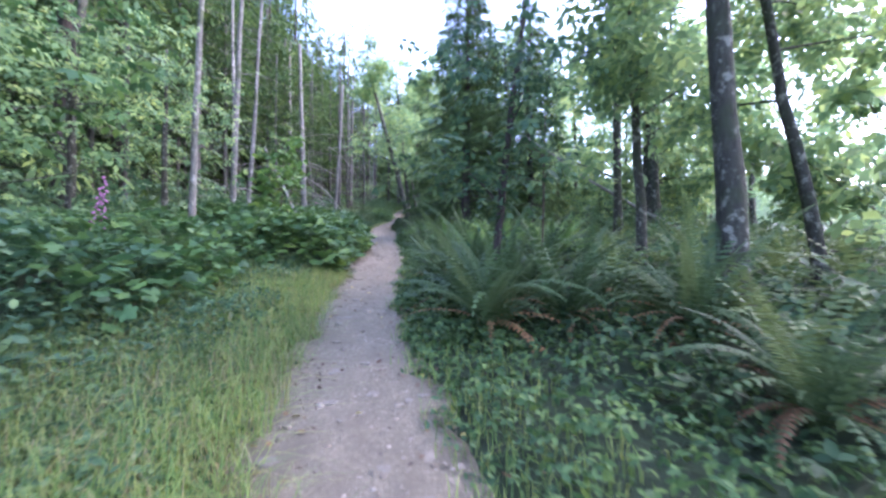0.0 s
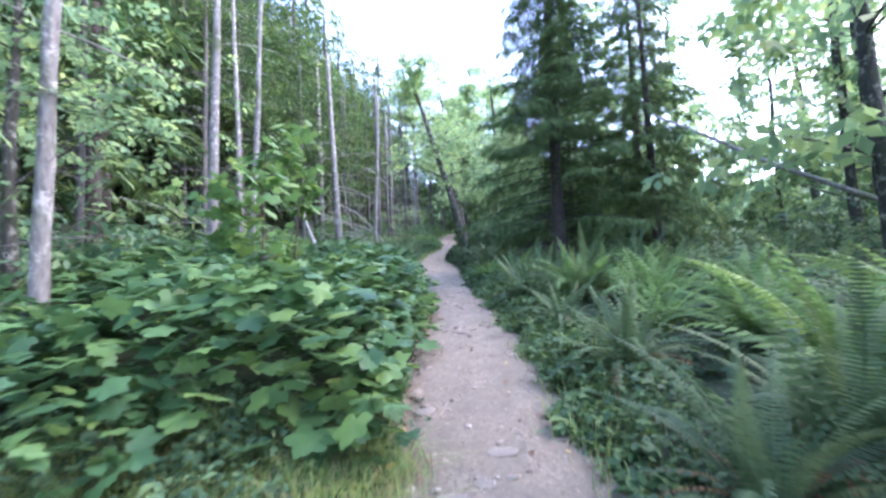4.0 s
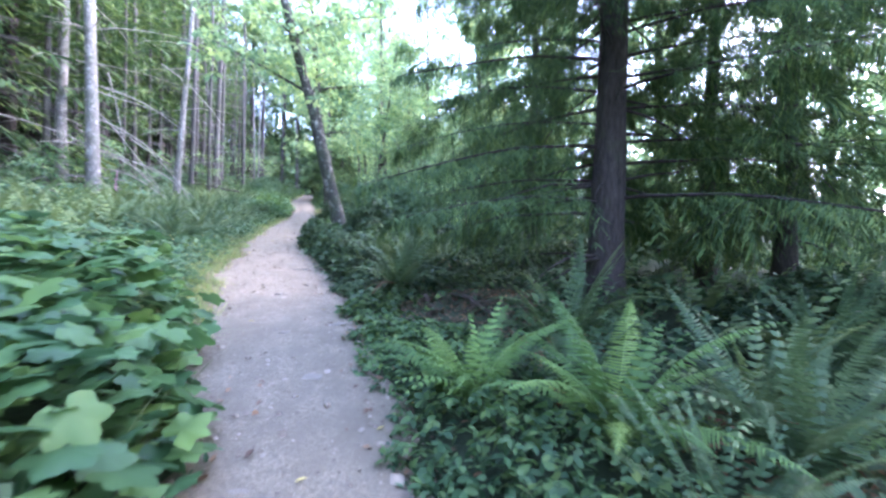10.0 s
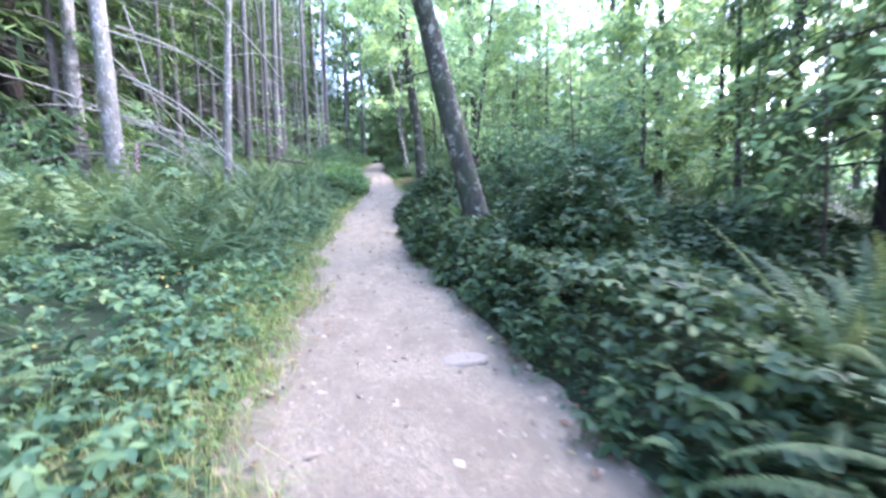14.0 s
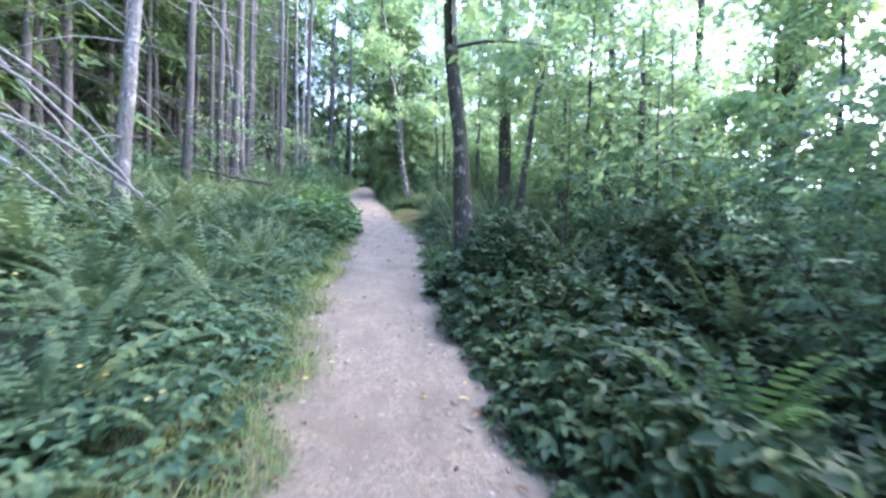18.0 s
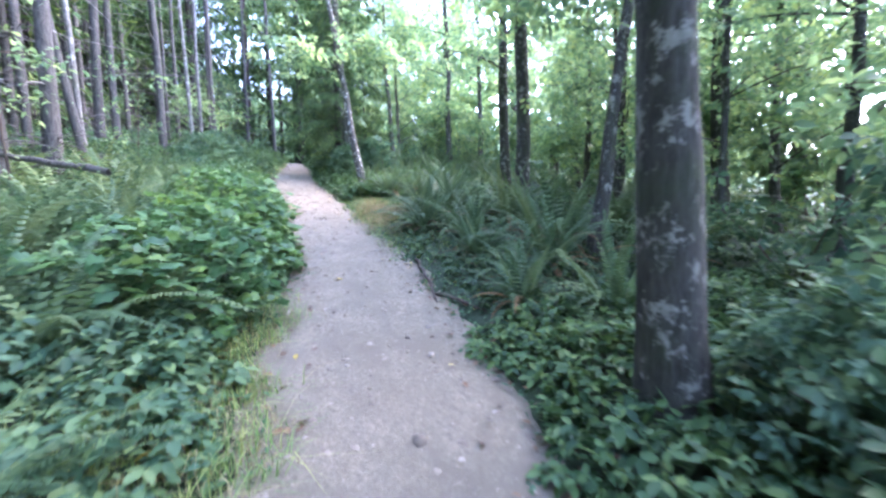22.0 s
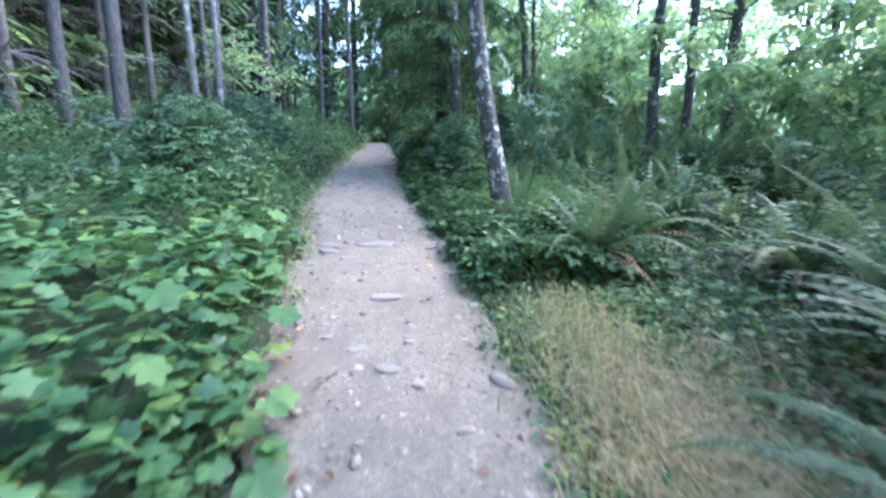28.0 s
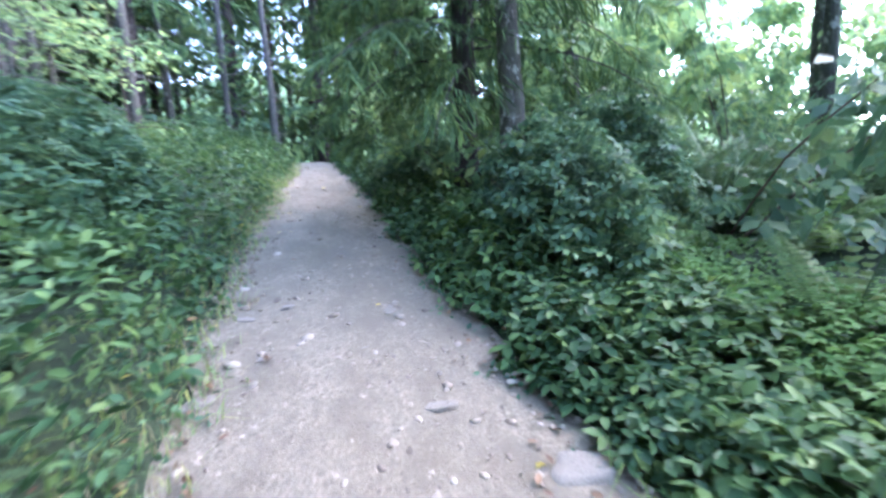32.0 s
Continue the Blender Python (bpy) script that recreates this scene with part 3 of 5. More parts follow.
def broadleaf(seed, height, radius, lean, first, limbs, spread_m, leaves, leaf, bark, green, name, label, category="tree", group="", x=0.0, y=0.0, turn=0.0, gather=0.4, far=False):
    """A leafy tree: trunk, limbs and a loose crown of many small leaves."""
    rng = np.random.default_rng(seed)
    line = trunk_line(height, lean, 1.0, seed)
    r = radius * (1 - 0.72 * np.linspace(0, 1, 16)) * (1 + 0.5 * np.exp(-np.linspace(0, 1, 16) * 22))
    ob = thing(name, x, y, float(land(x, y)), label, category, group, turn)
    part("trunk", smooth(mesh_of("trunk", *tube(line, r, 12, 0.075, rng), bark)), ob)
    tips, wood = [], []
    for k in range(limbs):
        h = rng.uniform(first, 0.97)
        j = int(h * 15)
        pts, rad = limb_from(line[j], rng.uniform(0, 6.28), rng.uniform(0.1, 0.8), spread_m * rng.uniform(0.5, 1.1) * (1.15 - 0.5 * h), max(0.012, r[j] * 0.32), rng, -0.4)
        wood.append(tube(pts, rad, 4 if far else 5, 0.05, rng))
        tips.append(pts[2:])
    tips = np.concatenate(tips)
    for w in [joined(wood)] if far else wood:
        limb = part("branchwork" if far else "limb", smooth(mesh_of("limb", *w, bark)), ob)
        if far:
            tagged(limb, kind="stuff")
    part("crown", mesh_of("crown", *crown_leaves(tips, leaves, leaf, rng, gather), green), ob)
    return ob


def dead_branches(line, r, count, rng, low=0.05, high=1.0, long=1.6, curve=-0.5):
    out = []
    for _ in range(count):
        h = rng.uniform(low, high)
        j = int(h * (len(line) - 1))
        pts, rad = limb_from(line[j], rng.uniform(0, 6.28), rng.uniform(-0.3, 0.35), long * rng.uniform(0.35, 1.2), max(0.006, r[j] * 0.13), rng, curve, 6)
        out.append((pts, rad))
    return out


def pole_tree(seed, height, radius, lean, bark, branches, name, label, x, y, long=1.5, low=0.05, group="", top=0.5, twig=M_DEADWOOD):
    """A bare standing trunk with dead side branches."""
    rng = np.random.default_rng(seed)
    line = trunk_line(height, lean, 0.6, seed, 14)
    r = radius * (1 - top * np.linspace(0, 1, 14)) * (1 + 0.4 * np.exp(-np.linspace(0, 1, 14) * 20))
    ob = thing(name, x, y, float(land(x, y)), label, "tree", group)
    part("trunk", smooth(mesh_of("trunk", *tube(line, r, 10, 0.04, rng), bark)), ob)
    for pts, rad in dead_branches(line, r, branches, rng, low, 0.95, long):
        part("dead_branch", smooth(mesh_of("dead_branch", *tube(pts, rad, 4, 0.05, rng), twig)), ob)
    fine = [tube(pts, np.maximum(rad * .6, .004), 3) for pts, rad in dead_branches(line, r, 46, rng, low, .8, 1.7, -.35)]
    tagged(part("branchwork", mesh_of("branchwork", *joined(fine), M_TWIGGREY), ob), kind="stuff")
    return ob


# ---------- conifers ----------
def spray(length, seed, dense=1.0, steps=6, leaf=0.17):
    """One conifer bough along x: a drooping rib with flat side sprays of needle tufts."""
    rng = np.random.default_rng(seed)
    pts, rad = limb_from(np.zeros(3), 0, 0.12, length, 0.02, rng, -0.55, 9)
    pieces_n, wood = [], [tube(pts, rad, 4)]
    n = int(length * 22 * dense)
    s = rng.uniform(0.12, 1.0, n)
    at = np.stack([np.interp(s, np.linspace(0, 1, 9), pts[:, k]) for k in range(3)], -1)
    side = np.where(rng.random(n) < 0.5, 1, -1)
    yaw = side * np.radians(rng.uniform(35, 75, n))
    pitch = np.radians(rng.uniform(-45, -5, n))
    ln = length * 0.32 * (1.15 - s) * rng.uniform(0.6, 1.2, n) + 0.1
    for k in range(steps):
        f = (k + 1) / steps
        d = np.stack([np.cos(pitch) * np.cos(yaw), np.cos(pitch) * np.sin(yaw), np.sin(pitch) * f], -1)
        p = at + d * (ln * f)[:, None]
        for sgn in (0.7, -0.7):
            t = rotations(yaw + sgn + rng.normal(0, 0.15, n), pitch - 0.15 + rng.normal(0, 0.2, n), rng.normal(0, 0.3, n))
            pieces_n.append(spread(NEEDLES, p, t, leaf * rng.uniform(0.7, 1.3, n)))
    return joined(pieces_n), joined(wood)


NEEDLES = (tri([[0, 0.024, 0], [0.7, 0.042, -0.04], [1.2, 0, -0.14], [0.7, -0.042, -0.04], [0, -0.024, 0]], float), [tri([[0, 1, 3, 4]]), tri([[1, 2, 3]])])
TUFT = (tri([[0, 0.05, 0], [0.8, 0.09, -0.05], [1.2, 0, -0.14], [0.8, -0.09, -0.05], [0, -0.05, 0]], float), [tri([[0, 1, 3, 4]]), tri([[1, 2, 3]])])
BOUGHS = []
for k, ln in enumerate((2.6, 2.2, 1.8, 1.3, 0.9)):
    (nv, nf), (wv, wf) = spray(ln, 300 + k, 0.75, 6, 0.19)
    BOUGHS.append((ln, mesh_of("bough", nv, nf, M_NEEDLE), smooth(mesh_of("branch", wv, wf, M_DARK))))

FINE = []
for k, ln in enumerate((2.6, 2.2, 1.8, 1.3)):
    (nv, nf), (wv, wf) = spray(ln, 310 + k, 1.8, 8, 0.105)
    FINE.append((ln, mesh_of("bough", nv, nf, M_NEEDLE), smooth(mesh_of("branch", wv, wf, M_DARK))))


def conifer(x, y, height, radius, reach, first, count, seed, label, name="conifer", twigs=0, bare=None):
    rng = np.random.default_rng(seed)
    line = trunk_line(height, (0.01, 0.0), 0.3, seed)
    r = radius * (1 - 0.9 * np.linspace(0, 1, 16)) * (1 + 0.4 * np.exp(-np.linspace(0, 1, 16) * 22))
    ob = thing(name, x, y, float(land(x, y)), label, "tree", "conifers")
    part("trunk", smooth(mesh_of("trunk", *tube(line, r, 12, 0.05, rng), M_DARK)), ob)
    for k in range(count):
        h = first + (0.98 - first) * (k + rng.random()) / count
        p = Vector((*[np.interp(h, np.linspace(0, 1, 16), line[:, j]) for j in range(3)],))
        if bare is not None and h < 0.25 and math.cos(2.4 * k - bare) > 0.6:
            continue
        want = reach * (1.05 - h) * rng.uniform(0.75, 1.15) + 0.3
        ln, nm, wm = min(FINE if bare is not None and h < 0.42 else BOUGHS, key=lambda b: abs(b[0] - want) + 0.4 * rng.random())
        s = want / ln
        m = Matrix.LocRotScale(p, Euler((rng.normal(0, 0.25), 0.05 + 0.15 * rng.random() - 0.25 * h, 2.4 * k + rng.normal(0, 0.3))), (s, s, s))
        b = part("bough", wm, ob, at=m)
        tagged(part("needles", nm, b), kind="stuff")
    for pts, rad in dead_branches(line, r, twigs, rng, 0.03, first + 0.15, 1.8):
        part("dead_branch", smooth(mesh_of("dead_branch", *tube(pts, rad, 4, 0.05, rng), M_DARK)), ob)
    return ob


# ---------- the standing trees along the walk ----------
ALDER_LABEL = "tall alder with a dark mossy trunk and pale lichen patches"
# x, y, radius, height, lean, seed
for x, y, r, h, lean, seed in [(3.2, 4.6, .15, 13, (-.03, .02), 1), (3.9, 8.2, .1, 12, (-.05, 0), 2), (5.9, 6.6, .1, 12, (-.13, .03), 3),
                               (8.3, 16.4, .24, 15, (.0, 0), 4), (11.5, 21.1, .16, 15, (.01, 0), 5), (13.1, 24.9, .17, 15, (.0, .02), 6),
                               (4.25, 32.8, .16, 14, (-.03, 0), 7), (2.5, 36.5, .13, 13, (.0, .02), 8), (9.6, 33.7, .2, 14, (.0, 0), 9), (11.3, 39.8, .16, 14, (.03, 0), 10),
                               (.76, 41.5, .14, 14, (-.05, 0), 11), (.3, 39.7, .17, 14, (-.02, .01), 12), (1.3, 47.9, .12, 13, (-.03, 0), 14),
                               (6.4, 52.1, .2, 14, (.02, 0), 15), (3.6, 50.1, .13, 13, (-.02, 0), 16), (-.4, 51.6, .12, 13, (-.03, 0), 17)]:
    broadleaf(seed, h, r, lean, 0.26, 12, 2.8 if y > 20 else 3.4, 620 if y > 20 else 1300, 0.42, M_ALDER, M_CANOPY, "alder_tree", ALDER_LABEL, "tree", "alders", x, y)
broadleaf(31, 11, .2, (-.28, .02), 0.28, 11, 3.0, 900, .42, M_ALDER, M_CANOPY, "leaning_alder", "dark leaning alder with a crooked mossy trunk and forked top", "tree", "alders", -1.95, 26.2)
broadleaf(32, 12, .16, (-.1, .0), 0.33, 11, 3.0, 900, .42, M_ALDER, M_CANOPY, "alder_tree", "straight alder with a mottled grey trunk close to the path", "tree", "alders", -2.55, 32.6)
broadleaf(33, 12, .122, (-.16, .0), 0.3, 11, 2.8, 850, .42, M_BIRCH, M_CANOPY, "birch_tree", "leaning birch with black and white flaking bark", "tree", "birches", -2.72, 44.72)
broadleaf(34, 13, .15, (-.05, .0), 0.35, 8, 2.4, 520, .4, M_BIRCH, M_CANOPY, "birch_tree", "pale birch standing against a dark conifer", "tree", "birches", -2.86, 49.2)
broadleaf(35, 10, .1, (.12, .0), 0.4, 8, 2.2, 520, .4, M_ALDER, M_CANOPY, "alder_tree", "slender leaning alder rising out of the ferns", "tree", "alders", -.6, 35.9)
broadleaf(37, 9, .055, (.02, .0), 0.2, 14, 2.3, 1500, .24, M_ALDER, M_CANOPY, "young_maple", "leafy young maple with broad light green leaves", "tree", "saplings", 1.1, 35.4)
broadleaf(38, 9, .06, (-.02, .0), 0.22, 14, 2.3, 1300, .24, M_ALDER, M_CANOPY, "young_maple", "leafy young maple with broad light green leaves", "tree", "saplings", 2.0, 38.6)
broadleaf(36, 8, .065, (.12, .05), 0.25, 10, 1.6, 620, .26, M_DARK, M_SHRUB, "young_maple", "thin dark leaning maple with small leaves", "tree", "saplings", .65, 6.0)

for x, y, r, h, lean, seed, n in [(-5.5, 9.1, .08, 9, (.03, .0), 51, 5), (-6.9, 13.6, .11, 10, (.03, .0), 52, 8), (-7.8, 16.6, .09, 11, (.05, 0), 53, 8), (-9.4, 18.8, .1, 12, (-.02, 0), 54, 10),
                                  
                                  (-10.3, 31.1, .22, 13, (-.03, 0), 58, 26), (-11.8, 32.0, .19, 13, (-.01, 0), 59, 20), (-8.7, 33.6, .13, 11, (.05, 0), 60, 16),
                                  (-9.4, 43.0, .07, 11, (-.03, 0), 61, 8), (-9.2, 42.7, .12, 10, (-.14, .03), 62, 8), (-9.95, 45.2, .16, 13, (0, 0), 63, 10),
                                  (-8.4, 48.6, .07, 11, (-.02, 0), 64, 5), (-9.1, 56.2, .14, 14, (0, 0), 65, 8), (-9.4, 56.8, .12, 14, (.01, 0), 66, 8), (-6.3, 58.6, .13, 14, (-.02, 0), 67, 8),
                                  (-8.4, 49.6, .07, 12, (0, 0), 68, 6), (-10.6, 48.0, .15, 13, (0, 0), 69, 6), (-10.7, 55.8, .13, 13, (0, 0), 70, 8), (-11.0, 55.3, .1, 13, (0, 0), 71, 8)]:
    grey = y > 40 and r > .08
    pole_tree(seed, h, r * (.8 if grey else 1), lean, M_GREYBARK if grey else M_PALE, n, "dead_tree", "straight grey weathered trunk with dead side branches" if grey else "tall pale weathered trunk with dead side branches", x, y, 3.4 if n > 14 else 2.0, 0.1, "pale trunks")
for x, y, r, seed in [(-9.65, 38.5, .16, 81), (-9.1, 39.4, .13, 82), (-13.0, 43.9, .15, 83), (-12.1, 44.8, .2, 84), (-9.3, 41.3, .19, 93), (-8.9, 46.9, .15, 94), (-11.4, 36.5, .14, 85), (-13.2, 34.2, .16, 86), (-14.0, 39.3, .17, 87),
                      (-11.7, 57.0, .13, 88), (-14.0, 55.4, .15, 89), (-12.5, 50.6, .14, 90), (-13.6, 47.2, .15, 91), (-8.1, 61.8, .15, 92)]:
    pole_tree(seed, 14, r * .78, (RNG.normal(0, .012), 0), M_GREYBARK, 16, "bare_conifer", "straight grey conifer trunk with bare dead twigs", x, y, 1.8, 0.08, "conifer stand")

conifer(1.0, 18.8, 14, .22, 2.9, .1, 240, 401, "large dark drooping conifer beside the path", "conifer", 14, -1.95)
conifer(-3.1, 50.1, 14, .17, 2.7, .14, 150, 402, "dark conifer with drooping boughs behind the birch", "conifer", 6)
for cx, cy, seed in ((3.9, 18.8, 404), (4.0, 20.2, 403), (2.6, 24.2, 405)):
    conifer(cx, cy, 12, .15, 2.3, .1, 80, seed, "dark young conifer in the wood", "conifer", 4)

# ---------- the wood behind ----------
def far_pole(seed):
    rng = np.random.default_rng(seed)
    line = trunk_line(15, (rng.normal(0, .01), 0), 0.6, seed, 10)
    r = 0.12 * (1 - 0.6 * np.linspace(0, 1, 10))
    ob = thing("bare_conifer", 0, 0, -50, "slim grey conifer trunk with dead twigs in the dark stand", "tree", "conifer stand")
    part("trunk", smooth(mesh_of("trunk", *tube(line, r, 7, 0.04, rng), M_GREYBARK)), ob)
    twigs = part("branchwork", mesh_of("branchwork", *joined([tube(p, q * 1.2, 3) for p, q in dead_branches(line, r, 64, rng, 0.05, 0.7, 1.9)]), M_TWIGGREY), ob)
    tagged(twigs, kind="stuff")
    tips = np.concatenate([limb_from(line[int(h * 9)], rng.uniform(0, 6.28), -0.1, 1.8, .01, rng, -0.4)[0][2:] for h in rng.uniform(0.42, 1, 34)])
    part("crown", mesh_of("crown", *crown_leaves(tips, 1500, 0.42, rng, 0.4, TUFT), M_NEEDLE), ob)
    return ob


def far_conifer(seed):
    rng = np.random.default_rng(seed)
    line = trunk_line(16, (0, 0), 0.3, seed, 10)
    ob = thing("conifer", 0, 0, -50, "dark conifer in the depth of the wood", "tree", "conifer stand")
    part("trunk", smooth(mesh_of("trunk", *tube(line, 0.2 * (1 - 0.9 * np.linspace(0, 1, 10)), 7, 0.04, rng), M_DARK)), ob)
    at, tt, ss = [], [], []
    for k in range(54):
        h = 0.04 + 0.95 * (k + rng.random()) / 54
        reach = (1.05 - h) * 3.2 * rng.uniform(0.7, 1.1) + 0.2
        yaw = 2.4 * k + rng.normal(0, 0.3)
        n = int(14 * reach) + 6
        s = rng.random(n) ** 0.7 * reach
        off = rng.normal(0, 0.22, n) * (0.4 + s / reach)
        z = h * 16 - 0.12 * s**1.5 + rng.normal(0, 0.06, n)
        at.append(np.stack([np.cos(yaw) * s - np.sin(yaw) * off, np.sin(yaw) * s + np.cos(yaw) * off, z], -1))
        tt.append(rotations(yaw + rng.normal(0, 0.7, n), rng.normal(-0.45, 0.25, n), rng.normal(0, 0.4, n)))
        ss.append(0.44 * rng.uniform(0.6, 1.3, n))
    v, f = spread(TUFT, np.concatenate(at), np.concatenate(tt), np.concatenate(ss))
    tagged(part("needles", mesh_of("needles", v, f, M_NEEDLE), ob), kind="stuff")
    return ob


def far_broadleaf(seed, height, leaves, leaf, first):
    return broadleaf(seed, height, .13, (RNG.normal(0, .03), 0), first, 14, 3.0, leaves, leaf, M_ALDER, M_CANOPY, "broadleaf_tree", "leafy light green tree in the wood", "tree", "woodland trees", 0, 0, 0, 0.6, True)


def shrub(seed, height, wide, leaves, leaf, green, label):
    rng = np.random.default_rng(seed)
    ob = thing("shrub", 0, 0, -50, label, "shrub", "undergrowth")
    tips, stems = [], []
    for k in range(3):
        pts, rad = limb_from(tri([0, 0, -0.05]), rng.uniform(0, 6.28), rng.uniform(0.9, 1.45), height * rng.uniform(0.7, 1.1), 0.014, rng, -0.5 * wide)
        stems.append(tube(pts, rad, 4))
        tips.append(pts[2:])
    part("stem", mesh_of("stem", *joined(stems), M_TWIG), ob)
    part("foliage", mesh_of("foliage", *crown_leaves(np.concatenate(tips), leaves, leaf, rng, 0.24 * wide), green), ob)
    return ob


def put(src, places, low=0.85, high=1.2, tall=0.12, clear=0.0):
    for k, (x, y) in enumerate(places):
        if left_edge(y) - clear < x < right_edge(y) + clear:
            continue
        s = RNG.uniform(low, high)
        c = copy_thing(src[k % len(src)], pose(float(x), float(y), float(land(x, y)) - 0.03, 0, 0, float(RNG.uniform(0, 360))))
        c.scale = (s, s, s * RNG.uniform(1 - tall, 1 + tall))


def drop_sources(src):
    for s in src:
        for o in (*s.children_recursive, s):
            bpy.data.objects.remove(o)


def scatter_xy(n, x0, x1, y0, y1, apart, taken=None):
    out = []
    for _ in range(n * 30):
        if len(out) >= n:
            break
        x, y = RNG.uniform(x0, x1), RNG.uniform(y0, y1)
        if all((x - a) ** 2 + (y - b) ** 2 > apart**2 for a, b in out) and not (left_edge(y) - 2.5 < x < right_edge(y) + 2.5):
            out.append((x, y))
    return out


poles = [far_pole(500 + k) for k in range(4)]
stand = [(x, y) for x, y in scatter_xy(70, -30, -9, 12, 78, 1.6) if x < left_edge(y) - (8.6 if y < 62 else 2.0)]
put(poles, stand, 0.8, 1.25)
put(poles, [(x, y) for x, y in scatter_xy(34, -15.5, -10.2, 22, 60, 1.15) if x < left_edge(y) - 5.2], 0.75, 1.15)
drop_sources(poles)
darks = [far_conifer(520 + k) for k in range(3)]
put(darks, [(x, y) for x, y in scatter_xy(150, -29, -12.5, 12, 96, 1.6) if x < left_edge(y) - (8.6 if y > 27 else 9.5)] +
    [(-4.9, 64.5), (-3.4, 66.5), (-5.3, 69.5), (-7.4, 71.5), (-2.0, 61.5), (-10.5, 74), (-1.0, 68), (-3.6, 73), (-8.6, 66.5), (-13, 70), (-7, 79), (-1, 79), (-13, 82), (-10, 88), (-4, 90), (3, 92), (-17, 92)], 1.0, 1.5)
put(darks, [(x, y) for x, y in scatter_xy(24, -46, -26, 22, 100, 4)], 1.3, 1.8)
put(darks, [(-11.5, 63.5), (-14.5, 61), (-17.5, 64), (-13, 67), (-16, 70), (-20, 67.5), (-19.5, 59), (-16.5, 55.5), (-20.5, 51), (-18.5, 46), (-21, 41), (-18, 36.5), (-20.5, 31), (-18, 26)], 1.6, 2.1)
put(darks, [(-16.0, 24), (-16.4, 28.6), (-15.6, 33), (-16.4, 38.4), (-15.8, 43), (-16.4, 49)], 1.1, 1.35)
drop_sources(darks)
leafy = [far_broadleaf(540, 13, 440, .62, .12), far_broadleaf(541, 10, 420, .58, .05), far_broadleaf(542, 16, 460, .68, .16)]
put(leafy, [p for p in scatter_xy(24, 8, 26, -4, 75, 3.4) if not (p[0] < 13 and 20 < p[1] < 52)] + scatter_xy(18, -3, 9, 57, 86, 2.4) +
    [(4.5, 27.5), (6.8, 24.5), (3.6, 30.5), (6.0, 37.5), (-12, 84), (5.6, 13.5), (7.5, 50), (5.6, 57), (-5.6, 90), (-14, 95), (2, 90), (1.8, 61)], 0.8, 1.2)
put(leafy, scatter_xy(8, 30, 50, -10, 100, 6) + scatter_xy(8, -20, 24, -22, -8, 6), 0.75, 1.1)
shady = [broadleaf(548 + k, 11 + 2 * k, .13, (.02, 0), .08, 14, 3.0, 520, .56, M_ALDER, M_BROAD, "broadleaf_tree", "shaded dark green leafy tree behind the verge", "tree", "woodland trees", 0, 0, 0, 0.6, True) for k in range(2)]
put(shady, [(-8.6, 9.5), (-8.2, 5.0), (-6.8, 1.0), (-13, 9), (-12, 4)], 0.75, 1.1)
drop_sources(shady)
put(leafy, [(-10.5, 66), (-11.5, 68)], 0.75, 1.1)
put(leafy, [(8.6, 17.8), (9.5, 22.0), (8.4, 26.5), (10, 45), (14, 24), (14, 47)], .8, 1.1)
drop_sources(leafy)
young = [far_broadleaf(548, 7, 420, .36, .1), far_broadleaf(549, 9, 460, .4, .16)]
put(young, [(left_edge(y) - RNG.uniform(3.8, 6.0), y) for y in (54.6,)], .45, .6)
put(young, [(-6.4, 9.6), (-6.0, 4.4), (-6.8, 7.6), (.2, 52.8), (1.4, 27.6), (2.4, 30.4), (1.9, 34.4), (1.6, 38.0), (3.0, 41.0), (3.4, 36.2), (3.9, 39.0), (4.6, 41.5), (5.2, 37.4), (3.6, 32.4), (4.8, 29.8), (3.2, 27.2), (5.6, 26.0), (4.6, 43.6), (5.4, 46.2)], .5, .8)
drop_sources(young)
high = [far_broadleaf(545, 19, 480, .8, .36), far_broadleaf(546, 22, 510, .86, .34)]
put(high, [(-3.0, 62.2), (-9.2, 69), (-3.9, 70), (-5.0, 76), (-10, 78), (0.5, 72), (-14, 75), (4.5, 66), (-2.0, 82), (-8, 84), (6, 78), (9, 70), (-18, 84)], .95, 1.35)
drop_sources(high)
tall = [far_broadleaf(547, 24, 1200, .68, .42)]
put(tall, [(-3.2, 60.6), (-4.4, 68.4), (-10.4, 62.5), (-7.4, 67.6)], 1.0, 1.2)
drop_sources(tall)

bushes = [shrub(560, 2.6, 1.0, 150, .32, M_SHRUB, "leafy green bush in the undergrowth"), shrub(561, 3.8, 0.9, 210, .36, M_CANOPY, "tall light green sapling thicket"), shrub(562, 1.7, 1.2, 135, .3, M_SHRUB, "low spreading green bush")]
put(bushes, [(x, y) for x, y in scatter_xy(100, -17, -6, -4, 66, 1.3) if x < left_edge(y) - (4.2 if y < 11 else 7.0 if y < 20 else 5.5) and (y < 11 or (x * 7.3 + y * 3.1) % 1.0 < .45)] + [(x, y) for x, y in scatter_xy(46, 0, 13, -6, 70, 2.2) if x > right_edge(y) + 5.0] +
    [(-3.2, 60.8), (-2.6, 57.6), (-8.0, 60.5), (-7.6, 64.0), (-2.9, 49.0), (-2.3, 50.4), (-1.6, 47.6), (-2.7, 55.0), (0.9, 31.5), (.5, 34.0)], 0.7, 1.1)
near_bush = [shrub(563, 2.4, 1.0, 420, .17, M_SHRUB, "green leafy bush beside the bramble bank")]
put(near_bush, [(-1.25, 27.1), (-.7, 28.0), (.1, 27.2), (.5, 29.3), (1.2, 30.2), (1.0, 28.2), (-.2, 30.6)], .8, 1.05)
drop_sources(near_bush)
